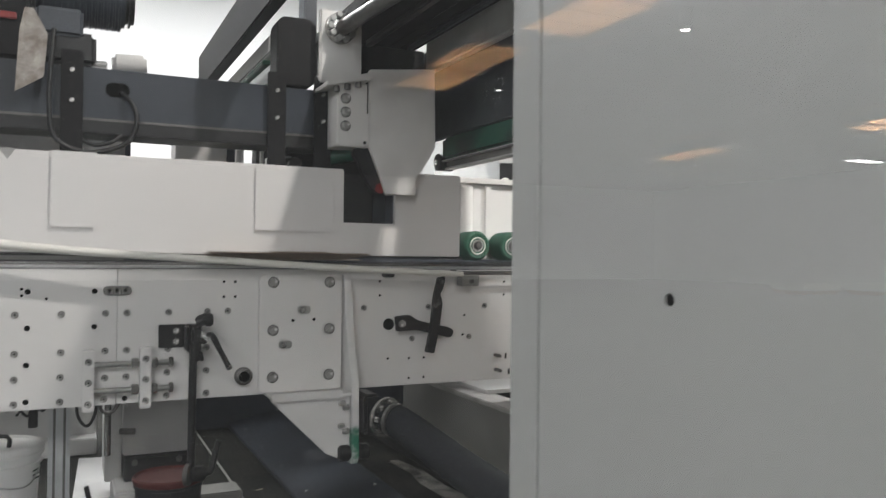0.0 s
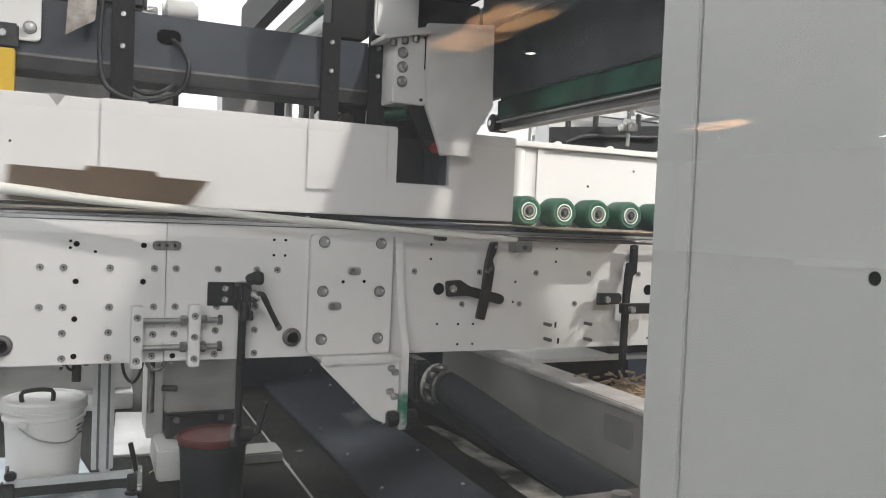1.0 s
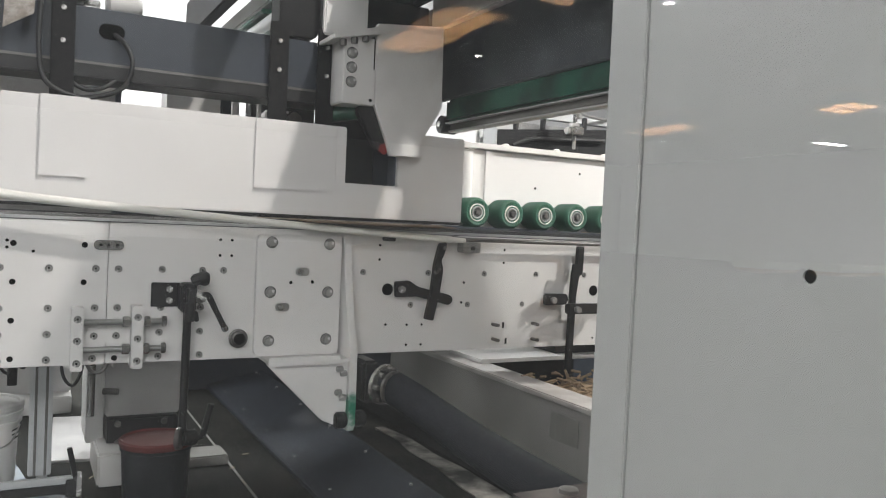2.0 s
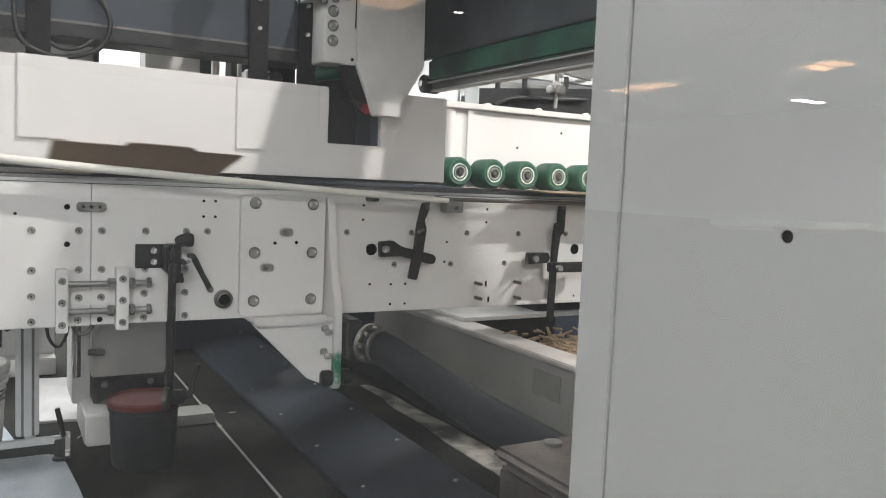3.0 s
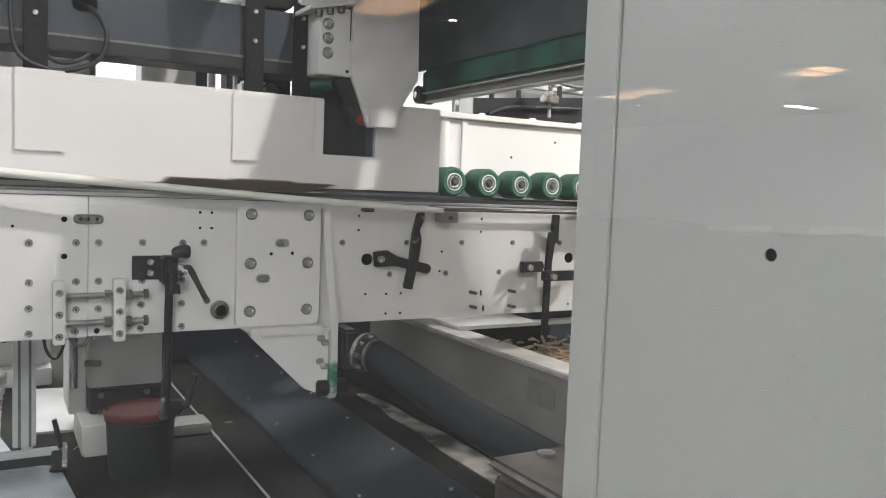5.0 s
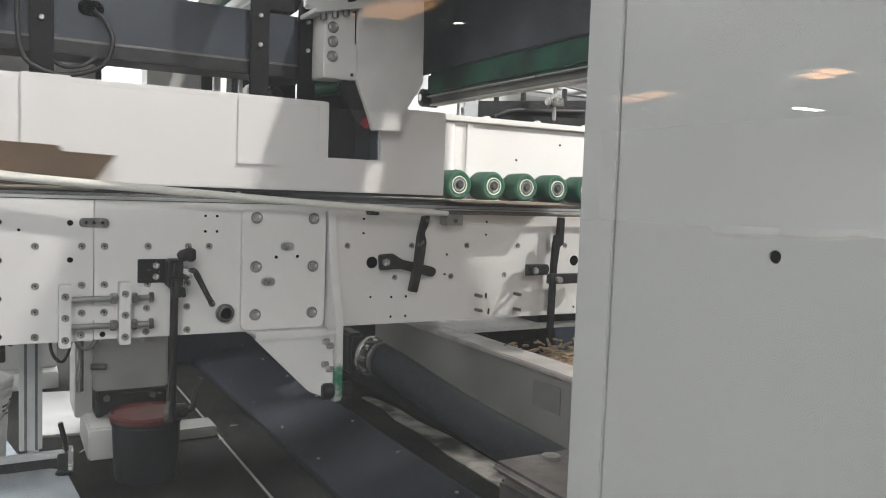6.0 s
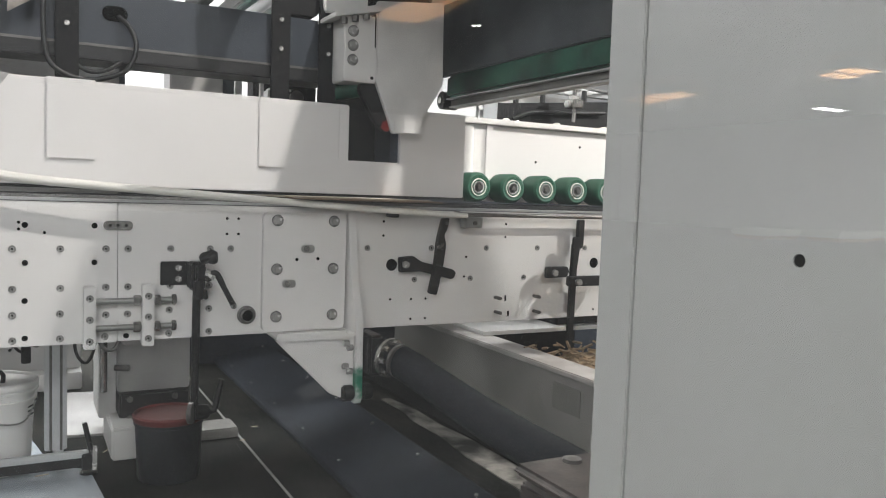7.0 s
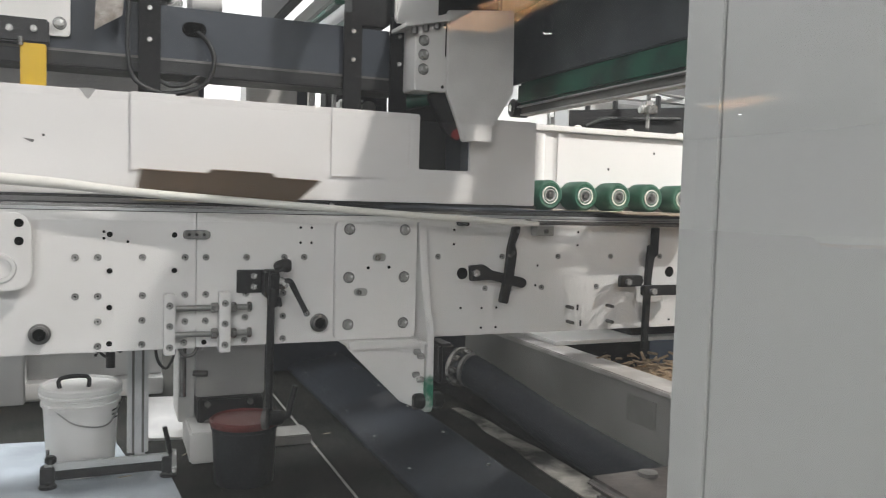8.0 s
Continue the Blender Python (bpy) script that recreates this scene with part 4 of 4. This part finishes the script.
# Unseen shelf, added to keep the key lamp off the right plate.
part("shade_shelf", box(1.3365, 2.3, 1.8, 2.2, 1.851, 1.871, 0.002), DULL, oc)
part("slide_bar", box(1.02, 1.05, 1.6, 2.9, 1.805, 1.8295, 0.004), DARKSTEEL, oc)
part("slide_bar", box(1.2, 1.22, 1.6, 2.9, 1.81, 1.8295, 0.004), NAVY, oc)
part("inner_wall", box(0.94, 1.3, 2.95, 3.2, 1.42, 1.8295, 0.004), DULL, oc)
part("grey_rail", box(1.262, 1.30, 1.2, 2.85, 1.715, 1.85, 0.004), OLDWHITE, oc, "grey aluminium rail")
part("dark_panel", box(1.31, 1.335, 1.2, 3.3, 1.445, 1.83, 0.004), STREAKED, oc, "dark painted side panel")
part("green_side_belt", box(1.308, 1.36, 1.2, 2.79, 1.356, 1.4445, 0.012), BELT, oc, "green side belt")
part("low_rail", box(1.325, 1.36, 1.2, 2.78, 1.327, 1.3555, 0.003), DUSTY, oc, "grey lower rail")
for y0, y1 in ((1.2, 1.66), (1.668, 2.06), (2.068, 2.42), (2.43, 2.78)):
    part("belt_edge", box(1.304, 1.3245, y0, y1, 1.3505, 1.3555, 0.0006), ALU, oc, "bright metal edge below the belt")
part("low_lip", box(1.32, 1.36, 1.2, 2.78, 1.32, 1.3265, 0.001), OLDWHITE, oc)
part("end_roller", rod((1.3, 2.815, 1.352), (1.37, 2.815, 1.352), 0.035, seg=28, bevel=0.004), BLACK, oc, "black end roller")
part("roller_pin", rod((1.294, 2.815, 1.352), (1.3, 2.815, 1.352), 0.013, seg=16), STEEL, oc)
part("hanger", box(0.92, 0.98, 3.45, 3.55, 1.871, 4.3, 0.004), NAVY, oc)
part("hanger", box(1.3, 1.36, 2.7, 2.76, 1.8505, 4.3, 0.004), NAVY, oc)

# far right background: dark arm with chrome valve, pale machine behind
arm = thing("valve_arm", (2.3, 3.5, 1.4), "dark beam carrying a chrome air valve", "machine part")
part("arm", slab([(1.86, 1.33), (1.86, 1.43), (2.95, 1.53), (2.95, 1.33)], 3.3, 3.4, 0.004), DULL, arm)
part("end_plate", box(1.852, 1.8595, 3.29, 3.41, 1.325, 1.452, 0.002), ALU, arm)
for x in (2.0, 2.16, 2.42):
    part("knob", rod((x, 3.35, 1.44), (x, 3.35, 1.545), 0.014, seg=12, bevel=0.003), BLACK, arm)
part("air_line", tube([(1.95, 3.29, 1.36), (2.05, 3.28, 1.40), (2.2, 3.285, 1.41), (2.5, 3.28, 1.43)], 0.01), PLASTIC, arm, "black air line")
part("rail", box(1.9, 2.9, 3.5, 3.54, 1.54, 1.58, 0.003), ALU, arm)
part("valve", box(2.212, 2.279, 3.165, 3.235, 1.425, 1.47, 0.006), STEEL, arm, "chrome valve")
part("valve_nut", rod((2.245, 3.2, 1.47), (2.245, 3.2, 1.488), 0.026, seg=6, bevel=0.002), BRIGHT, arm)
part("valve_stem", rod((2.245, 3.2, 1.488), (2.245, 3.2, 1.53), 0.011, seg=14), STEEL, arm)
part("valve_cap", rod((2.2115, 3.2, 1.447), (2.195, 3.2, 1.447), 0.018, seg=14, bevel=0.003), BRIGHT, arm)
part("valve_outlet", rod((2.245, 3.2, 1.4245), (2.245, 3.2, 1.36), 0.009, seg=12), BRIGHT, arm)
part("valve_top", rod((2.27, 3.2, 1.51), (2.27, 3.2, 1.535), 0.015, seg=16, bevel=0.003), ZINC, arm)
part("pipe", tube([(2.27, 3.2, 1.53), (2.22, 3.26, 1.56), (2.3, 3.3, 1.57), (2.5, 3.42, 1.57), (2.7, 3.5, 1.575)], 0.008), ZINC, arm)
part("bracket", box(2.3, 2.36, 3.33, 3.39, 0.96, 1.3295, 0.003), BLACK, arm)
far = thing("far_machine", (2.2, 5.0, 0), "pale grey machine cabinet far behind the conveyor", "machine")
part("body", box(2.75, 4.6, 5.0, 6.0, 0, 1.75, 0.02), OLDWHITE, far)
part("door", box(2.9, 3.6, 4.985, 4.9995, 0.3, 1.55, 0.004), PAINT, far)
part("rail", box(2.75, 4.6, 4.92, 4.98, 1.6, 1.66, 0.004), STEEL, far)

# ---- under the machine ----
band = solo("floor_plate", slab([(0.787, 0.001), (0.787, 0.022), (0.80, 0.032), (1.09, 0.088), (1.105, 0.08), (1.11, 0.001)], 0.9, 7.2, 0.003), PLATE, "long dark steel duct cover on the floor", "floor duct")
solo("floor_strip", box(0.6, 0.609, 0.9, 7.2, 0.001, 0.003, 0.0005), TROUGH, "thin pale metal edging strip on the floor", "strip")
b = bmesh.new()
rng = random.Random(4)
for k in range(13):
    y = 1.4 + 0.4 * k
    rod((0.83, y, 0.034), (0.83, y, 0.039), 0.006, b, 10)
    rod((1.055, y + 0.23, 0.078), (1.055, y + 0.23, 0.086), 0.006, b, 10)
ORIGIN[band.name] = Vector((0, 0, 0))
part("rivets", b, ZINC, band)

# Strip of lit floor, its light put into the colour.
solo("lit_strip", slab([(1.315, 1.0), (1.435, 1.0), (1.44, 2.72), (1.418, 2.95), (1.425, 3.2), (1.39, 3.42), (1.345, 3.41), (1.36, 3.2), (1.335, 3.03), (1.345, 2.8), (1.318, 2.55)], 0.001, 0.006, 0.001, axis="z"), LITFLOOR, "pale floor strip with painted light beside the trough", "floor strip")
tr = thing("waste_trough", (1.5, 2.5, 0.2), "grey steel waste trough with a pale worn top edge", "trough")
part("near_side", box(1.45, 1.475, 0.95, 4.3, 0.02, 0.395, 0.003), TROUGH, tr)
# Dark strip stands in for the hose's shade at the trough foot.
part("shade_strip", box(1.4455, 1.4495, 0.95, 4.3, 0.007, 0.15, 0.001), DULL, tr, "dark strip in place of shade along the floor")
part("top_edge", box(1.43, 1.55, 0.95, 4.3, 0.3955, 0.415, 0.004), EDGE, tr, "worn pale grey folded top edge")
part("far_side", box(2.5, 2.53, 0.95, 4.3, 0.02, 0.5, 0.003), NAVY, tr)
part("bottom", box(1.476, 2.5, 0.95, 4.3, 0.02, 0.05, 0.002), NAVY, tr)
part("end_plate", box(1.476, 2.5, 4.27, 4.3, 0.05, 0.42, 0.003), NAVY, tr)
part("inner_box", box(1.62, 2.2, 3.05, 3.4, 0.051, 0.42, 0.004), BLACK, tr)
part("patch", box(1.4475, 1.4495, 2.05, 2.2, 0.27, 0.36, 0.0), DUSTY, tr, "flat grey patch on the near side")
cross = thing("trough_crossbar", (1.8, 3.0, 0.5), "white cross plate over the waste trough", "machine part")
part("plate", box(1.5, 2.4, 2.75, 3.02, 0.416, 0.432, 0.003), PAINT, cross)
part("dark_box", box(1.9, 2.45, 2.8, 3.2, 0.433, 0.485, 0.004), BLACK, cross)
b = bmesh.new()
for k in range(1300):
    x, y = rng.uniform(1.5, 2.48), rng.uniform(1.3, 2.52)
    z = 0.37 + 0.05 * rng.random() + 0.03 * math.sin(5 * x) * math.cos(7 * y)
    a, l = rng.uniform(0, math.tau), rng.uniform(0.015, 0.055)
    d = Vector((math.cos(a), math.sin(a), rng.uniform(-0.5, 0.5))).normalized() * l
    p = Vector((x, y, z))
    p.x = min(2.48, max(1.54, p.x))
    rod(p - d / 2, p + d / 2, rng.uniform(0.003, 0.006), b, 4)
solo("scrap_pile", b, SCRAP, "heap of small cardboard offcuts in the trough", "waste", "stuff")
solo("scrap_bed", slab([(1.48, 0.051), (2.495, 0.051), (2.495, 0.37), (2.0, 0.39), (1.56, 0.36), (1.48, 0.33)], 1.0, 2.5, 0.0), SCRAP, "packed cardboard waste filling the trough", "waste", "stuff")

box_ = thing("brown_cabinet", (0.8, 1.0, 0), "worn brown metal box with a bolt on top", "box")
part("body", box(0.552, 1.05, 0.84, 1.083, 0, 0.535, 0.012, seg=3), BROWN, box_)
part("lid", box(0.545, 1.055, 0.835, 1.09, 0.5355, 0.555, 0.009, seg=3), LIDTOP, box_, "dusty lid, painted paler for the light on top")
part("bolt", lathe([(0.016, 0.0), (0.015, 0.006), (0.0005, 0.008)], (0.64, 1.055, 0.555), "z", 18), DARKSTEEL, box_)

# white paint pail
def paint_pail(x, y):
    t = thing("paint_pail", (x, y, 0), "white plastic pail with lid and wire handle", "pail")
    part("body", lathe([(0.104, 0.0), (0.108, 0.004), (0.121, 0.24), (0.129, 0.242), (0.129, 0.25), (0.1225, 0.252), (0.123, 0.264), (0.127, 0.266), (0.127, 0.2715), (0.0005, 0.2715)], (x, y, 0.002), "z", 40), PAIL, t)
    part("lid", lathe([(0.13, 0.272), (0.134, 0.274), (0.134, 0.281), (0.129, 0.283), (0.129, 0.288), (0.134, 0.29), (0.134, 0.304), (0.128, 0.31), (0.121, 0.309), (0.116, 0.302), (0.0005, 0.301)], (x, y, 0.002), "z", 40), PAIL, t)
    hx = x - 0.02
    part("lid_handle", tube([(hx - 0.045, y - 0.03, 0.3), (hx - 0.043, y - 0.03, 0.337), (hx + 0.04, y - 0.03, 0.34), (hx + 0.045, y - 0.03, 0.3)], 0.0075, smooth_steps=3), PLASTIC, t, "black lid handle")
    part("ear", box(x - 0.1, x - 0.045, y - 0.134, y - 0.108, 0.24, 0.258, 0.003), PAIL, t)
    part("wire_handle", tube([(x - 0.075, y - 0.13, 0.25), (x - 0.02, y - 0.138, 0.205), (x + 0.05, y - 0.13, 0.185), (x + 0.095, y - 0.095, 0.19), (x + 0.122, y - 0.04, 0.235)], 0.003), ZINC, t)
    b = bmesh.new()
    for k in range(3):
        a = -0.42
        p = Vector((x + 0.121 * math.cos(a), y + 0.121 * math.sin(a), 0.195 + 0.014 * k))
        side = Vector((-math.sin(a), math.cos(a), 0))
        rod(p - side * 0.022, p + side * 0.022, 0.003, b, 4)
    part("printed_bars", b, PLASTIC, t)


paint_pail(-0.235, 3.05)

st = thing("profile_stand", (-0.1, 2.92, 0), "aluminium profile stand with levelling feet", "stand")
part("post", box(-0.088, -0.02, 2.9, 2.94, 0.09, 0.92, 0.003), ALU, st)
b = bmesh.new()
for x in (-0.073, -0.042):
    box(x, x + 0.008, 2.8985, 2.8998, 0.09, 0.92, 0.0, b)
part("slots", b, DARKSTEEL, st)
part("base_bar", box(-0.34, 0.045, 2.88, 2.9, 0.06, 0.084, 0.003), ALU, st)
# Black bar paints in the shade under the base bar.
part("base_shadow_bar", box(-0.34, 0.045, 2.882, 2.898, 0.028, 0.0595, 0.002), BLACK, st)
part("cross_bar", box(-0.06, -0.03, 2.9005, 3.3, 0.052, 0.0895, 0.003), ALU, st)
for x, y in ((-0.33, 2.89), (0.045, 2.89), (-0.045, 3.28)):
    f = part("foot", rod((x, y, 0.001), (x, y, 0.012), 0.028, seg=20, bevel=0.003), BLACK, st)
    part("foot_block", box(x - 0.022, x + 0.022, y - 0.02, y + 0.02, 0.02, 0.075, 0.003), BLACK, f)
    part("stem", rod((x, y, 0.01), (x, y, 0.13), 0.006, seg=10), STEEL, f)
part("foot_bracket", box(0.055, 0.07, 2.862, 2.8795, 0.02, 0.1, 0.002), BRIGHT, st, "bright bent foot bracket")
part("locking_lever", tube([(0.05, 2.86, 0.09), (0.042, 2.86, 0.13), (0.03, 2.86, 0.185)], [0.007, 0.009, 0.008]), BLACK, st, "black locking lever")
part("hand_screw", rod((-0.32, 2.87, 0.09), (-0.32, 2.87, 0.115), 0.018, seg=16, bevel=0.005), BLACK, st)

bu = thing("lidded_bucket", (0.285, 2.775, 0), "black plastic bucket with dusty red lid on the floor", "bucket")
cx, cyy = 0.285, 2.775
part("body", lathe([(0.098, 0.0), (0.1, 0.003), (0.108, 0.185), (0.113, 0.187), (0.113, 0.197), (0.0005, 0.197)], (cx, cyy, 0.001), "z", 40), BUCKET, bu)
part("lid", lathe([(0.113, 0.1975), (0.117, 0.205), (0.117, 0.216), (0.111, 0.221), (0.104, 0.215), (0.0005, 0.215)], (cx, cyy, 0.001), "z", 40), RED, bu, "dusty red lid")

pl = thing("machine_foot", (0.3, 3.2, 0), "white box-section machine foot on a black plate", "machine frame")
part("column", box(0.16, 0.42, 3.15, 3.45, 0.205, 0.9, 0.006), BOARD, pl)
part("side_flange", box(0.1, 0.1595, 3.2, 3.45, 0.1, 0.9, 0.004), OLDWHITE, pl)
part("upper_box", box(0.17, 0.33, 3.05, 3.1495, 0.4, 0.52, 0.004), BOARD, pl)
part("black_plate", box(0.165, 0.41, 3.12, 3.42, 0.09, 0.2045, 0.006), BLACK, pl, "black bolted base plate")
repeat("small_bolt", mesh_of("plate_bolt", rod((0, 0.001, 0), (0, -0.012, 0), 0.012, seg=6), DARKSTEEL), pl, [(x, 3.12, z) for x in (0.2, 0.36) for z in (0.185, 0.115)])
part("white_base", box(0.125, 0.22, 2.985, 3.3, 0, 0.115, 0.008), OLDWHITE, pl)
part("floor_beam", box(0.2205, 0.6, 3.1, 3.24, 0, 0.04, 0.006), DUSTY, pl)
part("side_screw", rod((0.15, 3.15, 0.3), (0.2, 3.13, 0.3), 0.012, seg=8), DARKSTEEL, pl)

bg = thing("rear_cabinet", (-0.2, 4.2, 0), "pale rear machine panels under the conveyor", "machine")
part("panel", box(-1.6, 0.1, 4.2, 4.24, 0.08, 0.9, 0.006), OLDWHITE, bg)
part("post", box(-0.62, -0.5, 4.05, 4.19, 0, 0.9, 0.006), OLDWHITE, bg)
part("base", box(-1.6, 0.1, 4.1, 4.3, 0, 0.0795, 0.006), OLDWHITE, bg)

hz = thing("air_regulator", (-0.12, 3.1, 0.45), "small air regulator with coiled black hose", "valve")
part("body", rod((-0.19, 3.1, 0.41), (-0.19, 3.1, 0.5), 0.05, seg=24, bevel=0.01), OLDWHITE, hz)
part("stem", rod((-0.14, 3.1, 0.35), (-0.14, 3.1, 0.56), 0.016, seg=14), BLACK, hz)
coil = [(-0.19 + 0.012 * k, 3.06 + 0.014 * math.cos(k * 1.6), 0.4 + 0.004 * k + 0.014 * math.sin(k * 1.6)) for k in range(14)]
part("coil", tube(coil, 0.005, seg=8, smooth_steps=4), PLASTIC, hz)
solo("thin_cable", tube([(-0.005, 2.8, 0.55), (0.0, 2.8, 0.44), (0.03, 2.8, 0.4), (0.055, 2.8, 0.45), (0.06, 2.8, 0.55)], 0.005), PLASTIC, "thin black cable hanging below the plate", "cable")
solo("thin_cable", tube([(0.05, 2.66, 0.52), (0.07, 2.66, 0.472), (0.1, 2.66, 0.468), (0.12, 2.66, 0.5)], 0.006), DARKSTEEL, "short dark cable under the clamp blocks", "cable")
part("air_pipe", rod((0.1, 3.0, 0.25), (0.1, 3.0, 0.9), 0.012, seg=12), STEEL, hz)

# Pale sheet put in for the sunlit floor behind the stand.
solo("lit_floor_sheet", slab([(-0.01, 3.32), (0.165, 3.3), (0.235, 3.97), (0.02, 4.0)], 0.001, 0.012, 0.002, axis="z"), BOARD, "pale flat sheet in place of lit floor", "board")
# Sheet is widened to the left to lighten the lit floor there.
solo("blue_board", slab([(-0.95, 2.1), (0.1, 2.1), (0.075, 2.62), (0.05, 2.93), (-0.06, 3.0), (-0.13, 3.4), (-0.95, 3.5)], 0.001, 0.003, 0.0005, axis="z"), BLUE, "flat worn blue sheet, widened in place of lit floor", "sheet")
b = bmesh.new()
for k in range(22):
    x, y = rng.uniform(-0.5, 0.7), rng.uniform(2.1, 3.6)
    a, l = rng.uniform(0, math.tau), rng.uniform(0.008, 0.055)
    d = Vector((math.cos(a) * l / 2, math.sin(a) * l / 2, 0))
    rod(Vector((x, y, 0.008)) - d, Vector((x, y, 0.009)) + d, 0.0018, b, 4)
solo("floor_scraps", b, CARDTOP, "thin cardboard slivers scattered on the floor", "litter", "stuff")

# Added dark panels that block light from behind the conveyor.
rd = thing("rear_blind", (1.0, 4.5, 0), "dark blue-grey panels added to block light behind the conveyor", "machine")
part("housing", box(0.45, 2.7, 4.45, 4.6, 0, 0.93, 0.006), NAVY, rd)
part("rail", box(0.45, 2.7, 4.41, 4.4495, 0.62, 0.68, 0.004), BLACK, rd)
part("roof", box(0.45, 1.45, 3.75, 4.4495, 0.8605, 0.9, 0.006), NAVY, rd)

# ---- carton blanks that run through the machine ----
SPEED, STEP, FIRST = 2.4, 1.706, 0.91
FEED_X, STOP_X = 4.3, -2.45
LENGTH = 0.55


def carton_blank(k):
    t = thing("carton_blank", (0, 0, 0), "brown corrugated carton blank with one raised side flap", "carton blank", "carton blanks")
    part("panel", box(-LENGTH, 0, 2.625, 3.3, -0.002, 0.002, 0.0), CARDTOP, t)
    me = mesh_of("flap", slab([(-LENGTH, 0.001), (-0.065, 0.001), (0.0, 0.108), (-0.145, 0.108), (-0.155, 0.125), (-0.34, 0.125), (-0.35, 0.108), (-LENGTH + 0.01, 0.108)], -0.002, 0.002, 0.0), CARD)
    f = new("flap", me)
    f.parent = t
    f.location = (0, 2.624, 0)
    return t, f


BLANKS = [(k, *carton_blank(k)) for k in range(-1, 13)]


def fold(x):
    """The flap's angle over the horizontal where its leading end stands at x."""
    stops = ((1.3, -4), (1.05, 0), (0.74, 24), (0.5, 44), (0.2, 66), (-0.05, 78), (-0.6, 88), (-1.2, 120), (-1.8, 165), (-9, 165))
    if x > stops[0][0]:
        return stops[0][1]
    for (xa, a), (xb, b_) in zip(stops, stops[1:]):
        if xb <= x <= xa:
            return a + (b_ - a) * (xa - x) / (xa - xb)


def motions():
    for k, t, f in BLANKS:
        begin = (FIRST + STEP * k - FEED_X) / SPEED
        finish = (FIRST + STEP * k - STOP_X) / SPEED
        times = sorted({0.0, 8.0, *(round(i * 0.1, 2) for i in range(1, 80) if begin - 0.25 < i * 0.1 < finish + 0.25)})
        rows, flaps = [], []
        for s in times:
            x = min(FEED_X, max(STOP_X, FIRST + STEP * k - SPEED * s))
            z = 0.957
            if s <= begin:
                z += 0.006 * max(0, k)
            elif s < begin + 0.3:
                z += 0.006 * max(0, k) * (1 - (s - begin) / 0.3)
            if s >= finish - 0.2:
                z += 0.008 * (k + 1) * min(1, (s - finish + 0.2) / 0.2)
            rows.append((s, pose(x, 0, z)))
            flaps.append((s, pose(0, 2.624, 0, 90 - fold(x), 1.8 * max(0, min(1, (0.95 - x) / 0.5, (x + 1.2) / 0.5)))))
        walk(t, rows)
        walk(f, flaps)


motions()
